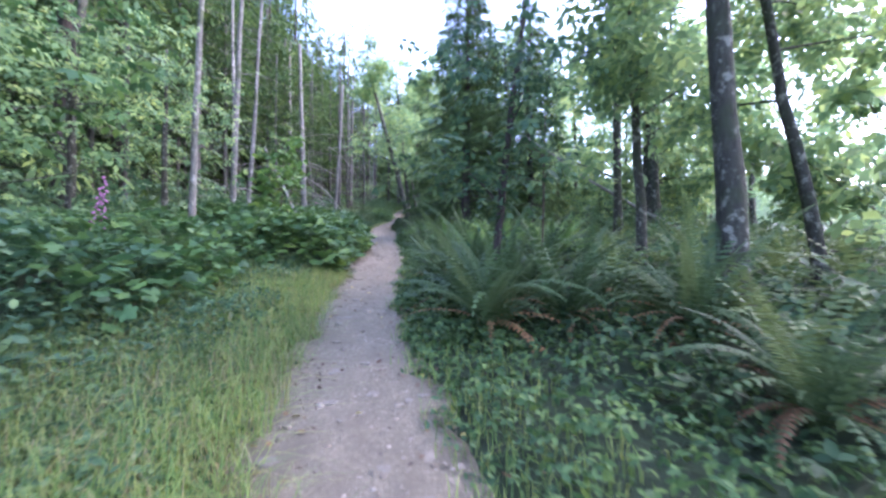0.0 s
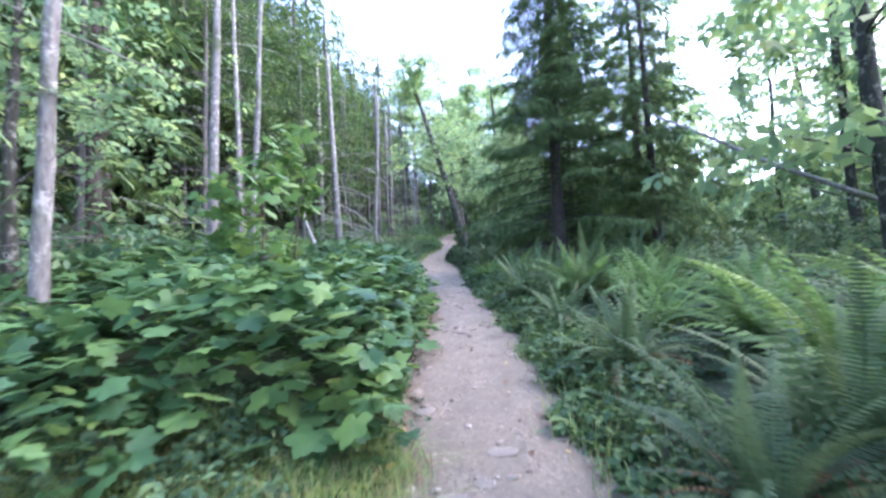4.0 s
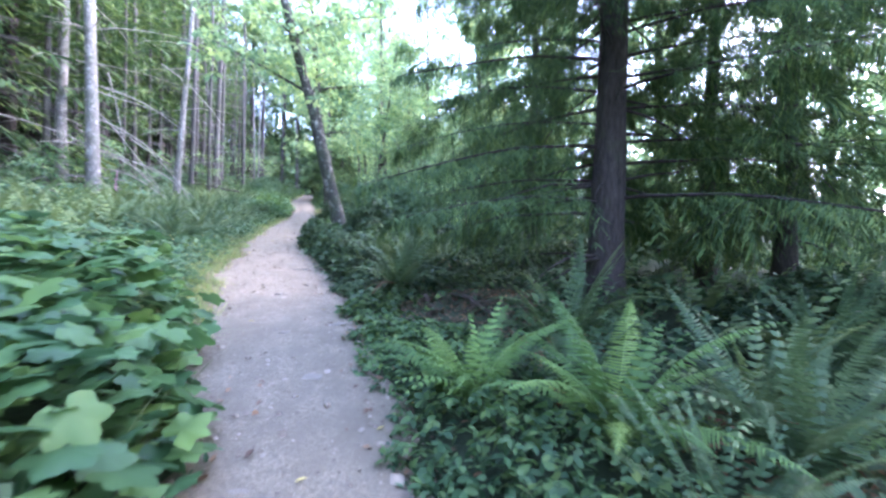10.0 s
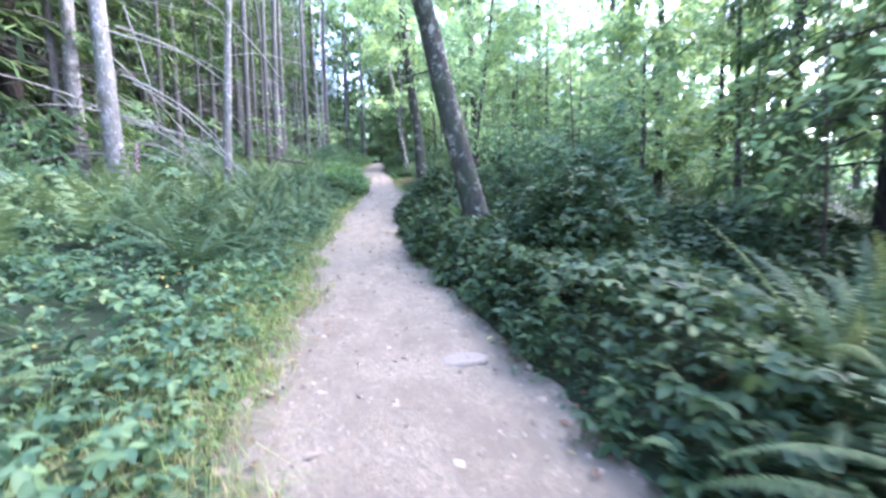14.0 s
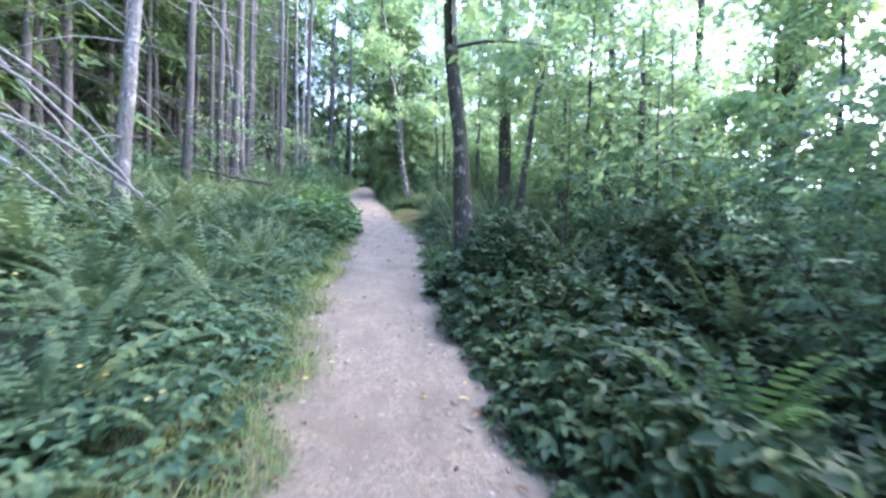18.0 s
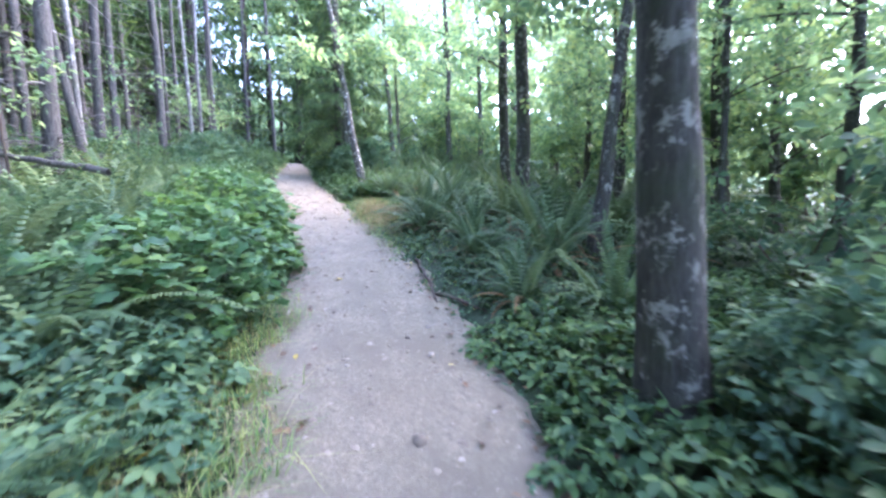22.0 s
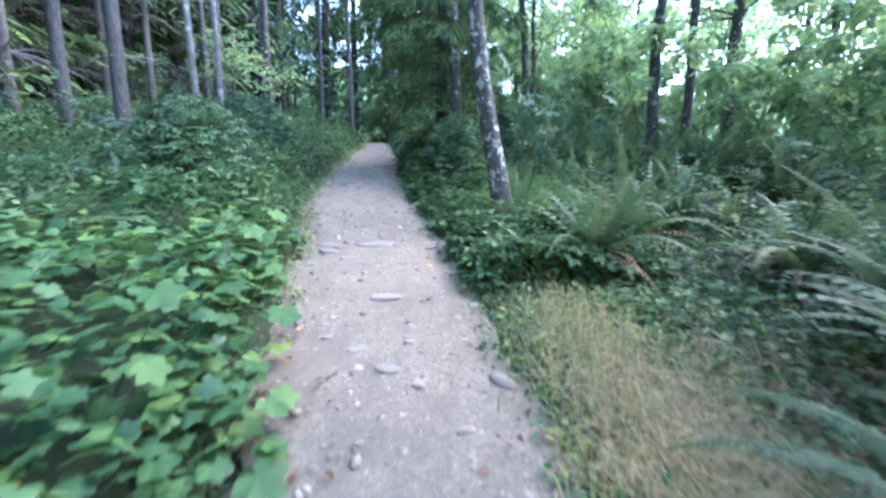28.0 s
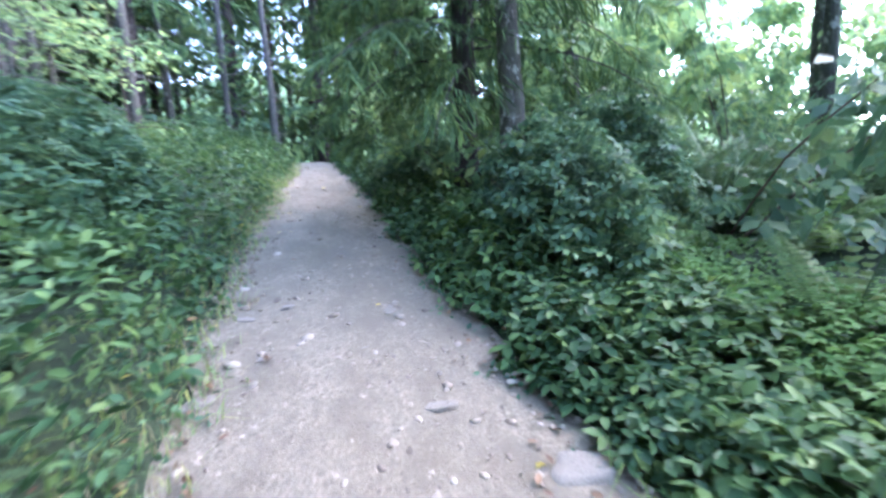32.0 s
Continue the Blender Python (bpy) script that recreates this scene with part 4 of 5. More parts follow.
put(bushes[2:], [(left_edge(y) - d, y + .4 * d) for y in np.arange(42, 62, 2.0) for d in (2.6 + RNG.uniform(-.5, .6), 5.2 + RNG.uniform(-.6, .8))], .55, .95)
put(bushes[:1], [(left_edge(y) - RNG.uniform(1.6, 4.2), y) for y in np.arange(46.5, 60, 1.8)], .4, .62)
put(bushes[2:], [(left_edge(y) - RNG.uniform(6, 8.5), y) for y in np.arange(20, 42, 1.8)], .6, .9)
drop_sources(bushes)

# a thicket closes the lower view towards the open side
thicket = [shrub(570, 6.5, 0.9, 290, .6, M_CANOPY, "tall light green thicket at the wood's edge"), shrub(571, 5.2, 1.1, 270, .58, M_CANOPY, "tall light green thicket at the wood's edge")]
put(thicket, [(right_edge(y) + RNG.uniform(11, 16), y) for y in np.arange(-8, 18, 2.1)], 1.15, 1.5)
put(thicket, [(right_edge(y) + RNG.uniform(11, 16), y) for y in np.arange(19, 84, 2.4)], .8, 1.1)
put(thicket, [(right_edge(y) + RNG.uniform(6.5, 9.5), y) for y in (21.5, 24, 26, 28, 30, 32, 34.5, 36.5, 38.5, 40.5, 42.5, 44.5, 48, 51.5, 54, 57, 60, 63)], 0.6, 0.85)
put(thicket, [(x, y) for x, y in ((-1.5, 66), (1.5, 69), (4.5, 64), (7, 60), (3.5, 74), (-5.5, 75), (-12, 80), (8, 68))], 1.2, 1.6)
put(thicket, [(3.2, 51.5), (4.6, 55), (2.6, 58.5), (5.8, 49), (1.2, 61.5), (6.5, 58), (5.2, 45.5), (6.4, 41.5), (5.6, 36.5), (8.5, 45.5), (9.5, 48), (10.5, 44), (8, 50.5), (11, 51)], .75, 1.05)
put(thicket, [(left_edge(y) - RNG.uniform(9, 13), y) for y in np.arange(-8, 9, 2.2)], 0.85, 1.15)
drop_sources(thicket)

# ---------- leafy ground cover ----------
leaf_mass("thimbleberry_leaves", PALMATE, M_BROAD, 8200, band(-1, 8, 19.5, 0.05, 4.8, .35), 0.1, 1.4, 0.18, "dense bed of large lobed thimbleberry leaves", "shrub", 0.32)
leaf_mass("thimbleberry_leaves", PALMATE, M_BROAD, 2200, band(-1, 3.5, 8.3, 1.2, 5.0, .35), 0.1, 1.2, 0.15, "bed of lobed thimbleberry leaves behind the grass", "shrub", 0.35)
leaf_mass("thimbleberry_leaves", PALMATE, M_BROAD, 2500, band(-1, 38.4, 43.8, 0.05, 1.75, .35), 0.1, 1.1, 0.1, "thick bank of bright green lobed leaves", "shrub", 0.35)
leaf_mass("thimbleberry_leaves", PALMATE, M_MAPLE, 900, band(-1, 36.3, 38.9, 0.05, 1.5, .35), 0.1, 1.15, 0.11, "clump of yellow-green lobed leaves", "shrub", 0.35)
leaf_mass("thimbleberry_leaves", PALMATE, M_BROAD, 2400, band(-1, 34.0, 38.5, 0.05, 1.45, .35), 0.08, 1.0, 0.112, "bed of lobed thimbleberry leaves before the ferns", "shrub", 0.35)
leaf_mass("ground_cover_leaves", THREE, M_SHRUB, 3200, band(-1, 33.5, 38.6, 0.1, 4.5), 0.02, 0.5, 0.13, "low green leaves between the ferns", "weeds", 0.4)
leaf_mass("broadleaf_weeds", OVAL, M_SHRUB, 9000, band(-1, -3, 6, 1.6, 7), 0.02, 1.2, 0.12, "mixed green weeds and low shrubs", "weeds", 0.5)
leaf_mass("ground_cover_leaves", THREE, M_SHRUB, 7500, band(-1, 18, 25.5, 0.15, 6), 0.02, 0.42, 0.125, "low green leafy ground cover beside the path", "weeds", 0.4)
leaf_mass("ground_cover_leaves", THREE, M_SHRUB, 3600, band(-1, 25.5, 34.5, 0.15, 1.5), 0.02, 0.4, 0.12, "low green leafy ground cover before the ferns", "weeds", 0.4)
leaf_mass("ground_cover_leaves", THREE, M_NETTLE, 4500, band(-1, 25.5, 36, 1.5, 6), 0.02, 0.25, 0.12, "low green leaves under the ferns", "weeds", 0.4)
leaf_mass("ground_cover_leaves", OVAL, M_NETTLE, 28000, band(-1, 43, 60, 0.1, 5.5), 0.02, 1.15, 0.1, "tangled green undergrowth beside the path", "weeds", 0.5)
leaf_mass("ground_cover_leaves", THREE, M_NETTLE, 7500, band(1, -3, 6, 0.0, 5), 0.02, 0.3, 0.085, "low green weeds at the path edge", "weeds", 0.5)
leaf_mass("bramble_leaves", THREE, M_NETTLE, 6800, band(1, 4, 20, -0.05, 1.0), 0.02, 0.38, 0.1, "dark trailing bramble leaves under the ferns", "bramble", 0.45)
leaf_mass("bramble_leaves", THREE, M_BRAMBLE, 4200, band(1, 2, 20, 1.3, 5.0), 0.02, 0.5, 0.14, "dark low leaves on the ground between the ferns", "bramble", 0.45)
leaf_mass("bramble_leaves", THREE, M_BRAMBLE, 2600, band(1, 19.5, 21.3, 0.0, 5), 0.02, 0.42, 0.128, "low dark green bramble round the fern", "bramble", 0.42)
leaf_mass("bramble_leaves", THREE, M_BRAMBLE, 18500, band(1, 21.2, 31.2, 0.0, 5), 0.02, 0.86, 0.128, "thick dark green bramble covering the bank", "bramble", 0.42)
leaf_mass("bramble_leaves", THREE, M_NETTLE, 6500, band(1, 30.8, 34.2, 0.0, 4.5), 0.02, 0.42, 0.11, "low green bramble round the foot of the alder", "bramble", 0.45)
leaf_mass("bramble_leaves", THREE, M_BRAMBLE, 3200, band(1, 33.4, 39.4, 0.25, 4.5), 0.02, 0.3, 0.11, "dark bramble leaves between the ferns", "bramble", 0.45)
leaf_mass("bramble_leaves", THREE, M_NETTLE, 7500, band(1, 42.5, 47.5, 0.05, 1.9), 0.02, 0.62, 0.12, "green bramble and nettle bank beside the path", "bramble", 0.45)
leaf_mass("ground_cover_leaves", THREE, M_LADY, 3800, band(1, 43.6, 48.2, 1.0, 2.3), 0.25, 0.6, 0.075, "light green leaves behind the bramble bank", "weeds", 0.4)
leaf_mass("bramble_leaves", THREE, M_NETTLE, 3200, band(1, 47.3, 50.2, 0.05, 1.9), 0.02, 0.75, 0.125, "green bramble and nettle thicket beside the path", "bramble", 0.45)
leaf_mass("bramble_leaves", THREE, M_NETTLE, 12500, band(1, 50.0, 60, 0.05, 4.5), 0.02, 0.85, 0.125, "green bramble and nettle thicket beside the path", "bramble", 0.45)

leaf_mass("ground_cover_leaves", THREE, M_NETTLE, 6000, band(1, 38.2, 44.5, 0.9, 5), 0.02, 0.26, 0.085, "low green leaves behind the dry grass", "weeds", 0.45)

for cx, cy, rx, ry, h, green, label in ((-2.35, 30.9, .7, 1.0, 1.0, M_BRAMBLE, "tall heap of dark bramble at the path edge"), (-2.1, 32.0, .55, .6, .95, M_SHRUB, "green bush at the foot of the alder"),
                                        (-1.3, 24.6, .9, 1.2, 1.15, M_BRAMBLE, "high dark bramble heap behind the bank"), (-.4, 26.0, 1.0, 1.1, 1.5, M_SHRUB, "dense dark green bush behind the bramble"), (-1.0, 29.2, .9, 1.1, 1.2, M_BRAMBLE, "high dark bramble heap behind the bank"),
                                        (-3.0, 47.9, .75, 1.1, 1.3, M_SHRUB, "leafy green bush crowding the path edge"), (-3.2, 52.3, .7, 1.0, 1.2, M_SHRUB, "leafy green bush crowding the path edge"), (-1.9, 48.6, .8, .9, 1.5, M_SHRUB, "tall salmonberry bush with light green leaves"),
                                        (-7.6, 46.6, 1.0, 1.3, 1.3, M_SHRUB, "tangled green bush on the bank"), (-7.9, 50.2, 1.1, 1.4, 1.4, M_SHRUB, "tangled green bush on the bank"), (.3, 18.3, .8, .7, .6, M_BRAMBLE, "low dark leaves under the conifer"), (2.3, 17.2, 1.0, .9, .8, M_BRAMBLE, "dark leaves in the shade of the conifers")):
    foliage = leaf_mass("foliage", SPRIG if green is M_SHRUB else THREE, green, int(2600 * rx * ry * h), mound(cx, cy, rx, ry), 0.02, h, .17 if green is M_SHRUB else .12, "", "", .45, "")
    clump = thing("bush", cx, cy, float(land(cx, cy)), label, "bush", "bushes")
    foliage.data.transform(Matrix.Translation((-cx, -cy, -float(land(cx, cy)))))
    foliage.parent = clump
    rng_s = np.random.default_rng(int(100 * cy))
    for j in range(4):
        part("stem", mesh_of("stem", *tube(*limb_from(tri([0, 0, -.05]), 1.6 * j + rng_s.random(), 1.1, h * .9, .012, rng_s, -.6), 4), M_TWIG), clump)

for y0, y1 in ((-6, 20), (20, 42), (42, 66)):
    leaf_mass("undergrowth_leaves", SPRIG, M_SHRUB, 2300, band(-1, y0, y1, 3.5, 15, .7), 0.02, 0.9, 0.34, "green undergrowth on the forest floor", "undergrowth", 0.4)
    leaf_mass("undergrowth_leaves", SPRIG, M_SHRUB, 2600, band(1, y0, y1, 3.5, 20, .7), 0.02, 0.9, 0.36, "green undergrowth on the forest floor", "undergrowth", 0.4)

# ---------- thimbleberry shrubs at the path edge, leaf by leaf ----------
PALM_ONE = [mesh_of("leaf", PALMATE[0] * tri([1, w, b]), PALMATE[1], M_BROAD_ONE) for w, b in ((1.0, 1.0), (1.08, 1.6), (0.92, 0.4))]


def thimbleberry(x, y, height, leaves, leaf, seed, label):
    rng = np.random.default_rng(seed)
    ob = thing("thimbleberry_shrub", x, y, float(land(x, y)), label, "shrub", "thimbleberry")
    per = leaves // 4
    for k in range(4):
        yaw = rng.uniform(0, 6.28)
        pts, rad = limb_from(tri([0, 0, -0.03]), yaw, rng.uniform(1.1, 1.5), height * rng.uniform(0.75, 1.1), 0.006, rng, -0.35)
        part("stem", mesh_of("stem", *tube(pts, rad, 4), M_STEM), ob)
        for j in range(per):
            s = 0.3 + 0.7 * (j + rng.random()) / per
            p = tri([np.interp(s, np.linspace(0, 1, 7), pts[:, c]) for c in range(3)])
            a = rng.uniform(0, 6.28)
            out = rng.uniform(0.05, 0.2)
            p = p + tri([math.cos(a) * out, math.sin(a) * out, rng.normal(0, 0.03)])
            sz = leaf * rng.uniform(0.65, 1.25)
            part("leaf", PALM_ONE[int(rng.integers(3))], ob, at=Matrix.LocRotScale(p, Euler((rng.normal(0, 0.25), 0.3 + rng.normal(0, 0.25), a)), (sz, sz, sz)))
    return ob


k = 0
for y in np.arange(8.1, 18.4, 0.42):
    for d in (0.18, 0.75):
        k += 1
        if d > .5 and k % 4 == 0:
            continue
        thimbleberry(float(left_edge(y)) - d - RNG.uniform(-.1, .15), y + RNG.uniform(-.15, .15), (0.62 if d < .5 else 1.0) * RNG.uniform(.8, 1.15), 12, .24, 700 + k, "thimbleberry shrub with large soft lobed leaves")
for y in np.arange(36.3, 43.0, 0.42):
    for d in (0.12, 0.6):
        k += 1
        if d > .5 and k % 4 == 0:
            continue
        thimbleberry(float(left_edge(y)) - d - RNG.uniform(-.08, .15), y + RNG.uniform(-.15, .15), (0.5 if d < .5 else 0.9) * RNG.uniform(.8, 1.15), 12, .16, 700 + k, "bright green thimbleberry shrub leaning over the path edge")

# ---------- ferns ----------
near_ferns = [(0.5, 4.64, 1.25, 20), (1.4, 4.8, 1.15, 16), (2.5, 4.2, 1.25, 16), (.25, 5.7, .9, 14), (2.3, 2.6, .9, 14), (-.15, 7.7, .8, 16), (.75, 6.4, 1.0, 16), (-.15, 9.7, .85, 14), (.6, 32.6, 1.1, 14), (1.3, 31.9, 1.15, 12), (.95, 5.7, 1.0, 14), (0.55, 6.6, 1.05, 16), (1.5, 6.4, 1.1, 14), (0.45, 8.0, .9, 16), (2.0, 8.2, 1.2, 14),
              (0.0, 9.9, .75, 14), (-.35, 11.4, .7, 14), (0.25, 12.9, .95, 16), (-0.35, 14.0, .85, 14), (0.6, 14.3, 1.1, 14), (1.8, 14.6, 1.2, 14),
              (-.7, 13.35, .85, 16), (-.65, 15.6, .8, 14), (.15, 15.9, 1.1, 18), (-.55, 16.9, .9, 18), (-.1, 17.8, 1.15, 20), (.35, 16.3, 1.0, 14), (-.95, 21.7, 1.15, 20), (-1.3, 20.5, 1.2, 18), (-1.35, 28.2, 1.15, 18), (1.4, 16.6, 1.2, 14),
              (-1.25, 21.4, 1.0, 15), (-.4, 21.9, 1.1, 14), (-1.9, 26.0, .85, 14), (-2.2, 27.2, .7, 12), (-1.0, 27.6, 1.0, 14),
              (-1.3, 31.3, 1.0, 14), (-.5, 30.2, 1.1, 14), (-1.9, 33.9, .8, 12), (-2.2, 35.2, .7, 12),
              (-2.45, 38.2, .95, 18), (-1.7, 38.9, 1.1, 16), (-1.9, 37.3, 1.0, 14), (-2.15, 39.75, 1.0, 18), (-1.35, 40.4, 1.1, 16), (-.6, 38.6, 1.2, 14), (-.9, 37.0, 1.1, 14), (-2.25, 36.2, .8, 14),
              (-2.25, 43.0, .95, 16), (-1.5, 43.6, 1.0, 14), (-.7, 42.2, .9, 12),
              (-5.7, 24.6, .9, 14), (-6.5, 25.6, 1.0, 14), (-5.8, 26.6, .85, 14), (-6.8, 27.6, 1.0, 14), (-6.0, 28.6, .9, 14), (-5.9, 30.0, .95, 16), (-6.7, 30.8, 1.0, 14), (-5.9, 31.6, .95, 16),
              (-6.6, 32.8, 1.0, 14), (-6.0, 33.9, .95, 14), (-6.9, 35.4, 1.0, 14), (-6.2, 36.3, .9, 14), (-7.0, 37.6, 1.0, 14), (-6.1, 38.4, .9, 12),
              (-6.6, 45.8, .9, 14), (-7.4, 47.0, 1.0, 14), (-6.9, 48.6, .9, 14), (-7.2, 50.4, .9, 14), (-1.5, 35.6, 1.0, 14), (-.8, 36.3, 1.1, 14), (-.2, 35.0, 1.0, 12), (.6, 36.8, 1.1, 12), (-2.5, 34.5, .7, 12), (-2.6, 44.4, .8, 12), (-2.2, 46.2, .9, 12), (-1.4, 45.4, 1.0, 12), (-.4, 44.4, 1.1, 12), (-2.9, 48.0, .8, 12), (.6, 49.2, 1.1, 12), (1.6, 44.8, 1.1, 12), (1.8, 46.8, 1.1, 12), (-5.7, 27.6, .8, 12), (-5.6, 29.3, .8, 12), (-6.6, 29.4, .9, 12), (-5.6, 30.8, .8, 12), (-7.4, 29.9, 1.0, 12), (-7.5, 31.6, 1.0, 12), (-5.7, 32.6, .8, 12), (-6.8, 33.9, .9, 12), (-7.6, 33.0, 1.0, 12), (-5.6, 25.6, .7, 12), (-7.3, 26.2, 1.0, 12), (-5.5, 34.4, .8, 12), (-5.5, 35.6, .8, 12), (-7.5, 34.6, 1.0, 12), (-7.2, 36.6, 1.0, 12), (-.5, 48.4, 1.15, 12), (.3, 47.8, 1.2, 12), (1.1, 48.6, 1.2, 12), (2.0, 48.0, 1.2, 12), (2.9, 48.6, 1.2, 12), (3.7, 47.9, 1.2, 12), (.7, 50.2, 1.2, 12), (2.4, 50.0, 1.2, 12), (-7.3, 39.2, 1.05, 12), (-8.0, 40.2, 1.1, 12), (-7.7, 41.4, 1.05, 12), (-8.3, 42.4, 1.1, 12), (-7.5, 42.8, 1.0, 12), (-5.2, 20.3, .8, 12), (-5.6, 21.6, .8, 12), (-4.0, 6.2, 1.0, 14)]
for k, (x, y, s, n) in enumerate(near_ferns):
    fern(x, y, s * (1.34 if x > right_edge(y) and (y < 15.4 or 33 < y < 50) else 1.25 if x < left_edge(y) else 1.08), n, 900 + k)
for k, (x, y, s, n) in enumerate([(1.3, 9.05, 1.5, 13), (2.2, 8.3, 1.5, 12), (.15, 13.05, 1.3, 13), (2.8, 10.0, 1.5, 11), (-2.2, 27.2, .95, 11), (-1.3, 17.0, .95, 14), (-.6, 16.4, 1.1, 15), (-.3, 47.6, 1.2, 11), (.7, 47.2, 1.25, 11), (1.6, 47.6, 1.25, 11), (2.5, 47.2, 1.25, 11), (3.4, 47.4, 1.25, 11), (.35, 13.2, 1.0, 13), (1.1, 13.0, 1.2, 13), (2.3, 14.4, 1.2, 12), (1.2, 12.1, 1.25, 14), (1.9, 14.4, 1.2, 12), (0.75, 11.0, .9, 12), (1.35, 10.2, 1.2, 13), (.85, 13.6, 1.0, 11), (1.2, 15.4, 1.1, 11), (2.2, 11.6, 1.25, 12)]):
    fern(x, y, s, n, 1000 + k, "lady")
rng_l = np.random.default_rng(36)
for k in range(18):
    y = 34.6 + .46 * k
    fern(float(left_edge(y)) - rng_l.uniform(1.75, 2.5), y, float(rng_l.uniform(.95, 1.2)), 11, 3100 + k)
rng_w = np.random.default_rng(48)
for k in range(22):
    w = (k // 2 + rng_w.uniform(-.3, .3)) / 10
    fern(-.75 + 3.9 * w + rng_w.uniform(-.12, .12) + .25 * (k % 2), 49.0 - 3.2 * w + .55 * (k % 2), float(rng_w.uniform(1.35, 1.6)), 12, 3000 + k)
far_places = ([(x, y) for x, y in scatter_xy(105, 0.8, 8.5, 1, 19, .92) if x > right_edge(y) + 1.7] + [(x, y) for x, y in scatter_xy(60, -10, -5.4, 22, 43, .8) if x < left_edge(y) - 1.3]
              + [(x, y) for x, y in scatter_xy(60, -1.6, 6, 35, 56, .9) if x > right_edge(y) + 2.0])
for k, (x, y) in enumerate(far_places[::12]):
    fern(x, y, float(RNG.uniform(1.0, 1.35)), 10, 2000 + k)
rest = [p for k, p in enumerate(far_places) if k % 12] + [(x, y) for x, y in scatter_xy(90, -15, 13, -4, 60, 1.4) if (right_edge(y) + 3.4 < x) or (x < left_edge(y) - 4.0 and y > 19)]
heap = []
for k, (x, y) in enumerate(rest):
    heap.append(spread(FERN_RAW[k % 4], tri([[x, y, float(land(x, y))]]), rotations(tri([RNG.uniform(0, 6.28)]), tri([0.0]), tri([0.0])), tri([RNG.uniform(.9, 1.3)])))
tagged(new("fern_undergrowth", mesh_of("fern_undergrowth", *joined(heap), M_FERN)), "sword ferns deeper in the wood", "fern", kind="stuff")


# ---------- grass ----------
def blades(name, material, count, where, tall, label, flop=0.5, wide=0.0035):
    rng = np.random.default_rng(sum(map(ord, name + label)))
    x, y = where(rng, count)
    z = np.where((x > left_edge(y)) & (x < right_edge(y)), trail_z(x, y), land(x, y)) - 0.01
    h = tall * rng.uniform(0.4, 1.2, count)
    a = rng.uniform(0, 6.28, count)
    lean = np.abs(rng.normal(0, flop, count))
    d = np.stack([np.cos(a), np.sin(a), np.zeros(count)], -1)
    s = np.stack([-np.sin(a), np.cos(a), np.zeros(count)], -1) * wide
    p = np.stack([x, y, z], -1)
    up = tri([0, 0, 1.0])
    m = p + d * (0.3 * lean * h)[:, None] + up * (0.6 * h)[:, None]
    t = p + d * (lean * h)[:, None] + up * (h * (1 - 0.3 * np.minimum(lean, 1.5)))[:, None]
    v = np.stack([p - s, p + s, m + s * 0.8, m - s * 0.8, t], 1).reshape(-1, 3)
    k = np.arange(count)[:, None] * 5
    return tagged(new(name, mesh_of(name, v, [k + tri([[0, 1, 2, 3]]), k + tri([[3, 2, 4]])], material)), label, "grass", kind="stuff")


def verge(side, y0, y1, d0, d1):
    def where(rng, n):
        y = rng.uniform(y0, y1, n)
        d = d0 + (d1 - d0) * rng.random(n) ** 1.3 + rng.normal(0, 0.07, n)
        return np.where(side < 0, border_left(y) + 0.06 - d, border_right(y) - 0.06 + d), y
    return where


def blob(cx, cy, rx, ry):
    def where(rng, n):
        return cx + rx * rng.normal(0, .5, n), cy + ry * rng.normal(0, .5, n)
    return where


blades("grass", M_GRASS, 26000, verge(-1, -3, 8.6, -.1, 2.3), .27, "soft green and straw coloured grass verge", 1.7, .0032)
leaf_mass("verge_weeds", THREE, M_SHRUB, 4200, band(-1, -3, 8.6, .5, 2.8), .02, .36, .1, "leafy clumps of weeds in the grass verge", "weeds", .45)
leaf_mass("verge_weeds", OVAL, M_SHRUB, 14000, band(-1, -3, 8.6, .2, 2.6), .01, .3, .055, "small leafy weeds in the grass verge", "weeds", .5)
blades("grass", M_STRAW, 6000, verge(-1, -3, 8.2, -.1, 1.7), .28, "dry grass stems in the verge", 1.3, .0024)
blades("grass", M_GRASS, 16000, verge(-1, 18.5, 35.5, -.12, 1.0), .15, "short grass along the path edge", 1.7, .003)
blades("grass", M_STRAW, 6000, verge(-1, 18.5, 35, -.12, .7), .14, "dry grass along the path edge", 1.8, .0022)
blades("grass", M_GRASS, 5000, verge(-1, 42.5, 60, -.12, .8), .12, "short grass along the path edge", 1.2)
blades("grass", M_STRAW, 1600, verge(-1, 44, 60, -.1, .3), .1, "dry grass along the path edge", .7)
blades("grass", M_GRASS, 4000, verge(1, -4, 13, -.1, .8), .2, "thin grass at the path edge", .6)
blades("grass", M_GRASS, 3200, verge(1, 37, 46, -.05, 1.3), .14, "short grass at the path edge", 1.4)
blades("dry_grass", M_GRASS, 1100, blob(-2.85, 40.6, .55, 2.0), .17, "green grass mixed into the dry patch", 1.4, .003)
blades("dry_grass", M_STRAW, 5200, blob(-2.92, 40.4, .42, 1.9), .2, "patch of dry tan grass beside the path", 1.5, .0028)
leaf_mass("verge_weeds", OVAL, M_GRASS, 3600, band(1, 38.3, 44.0, 0, 2.4), .0, .13, .055, "small green weeds in the dry grass", "weeds", .5)
blades("dry_grass", M_STRAW, 1800, blob(-2.2, 40.7, .7, .9), .18, "patch of dry tan grass beside the path", 1.5, .0028)

for side in (-1, 1):
    leaf_mass("edge_weeds", OVAL, M_SHRUB, 9000, band(side, -3, 60, -.12, .5), .0, .13, .055, "small weeds creeping over the path edge", "weeds", .5)

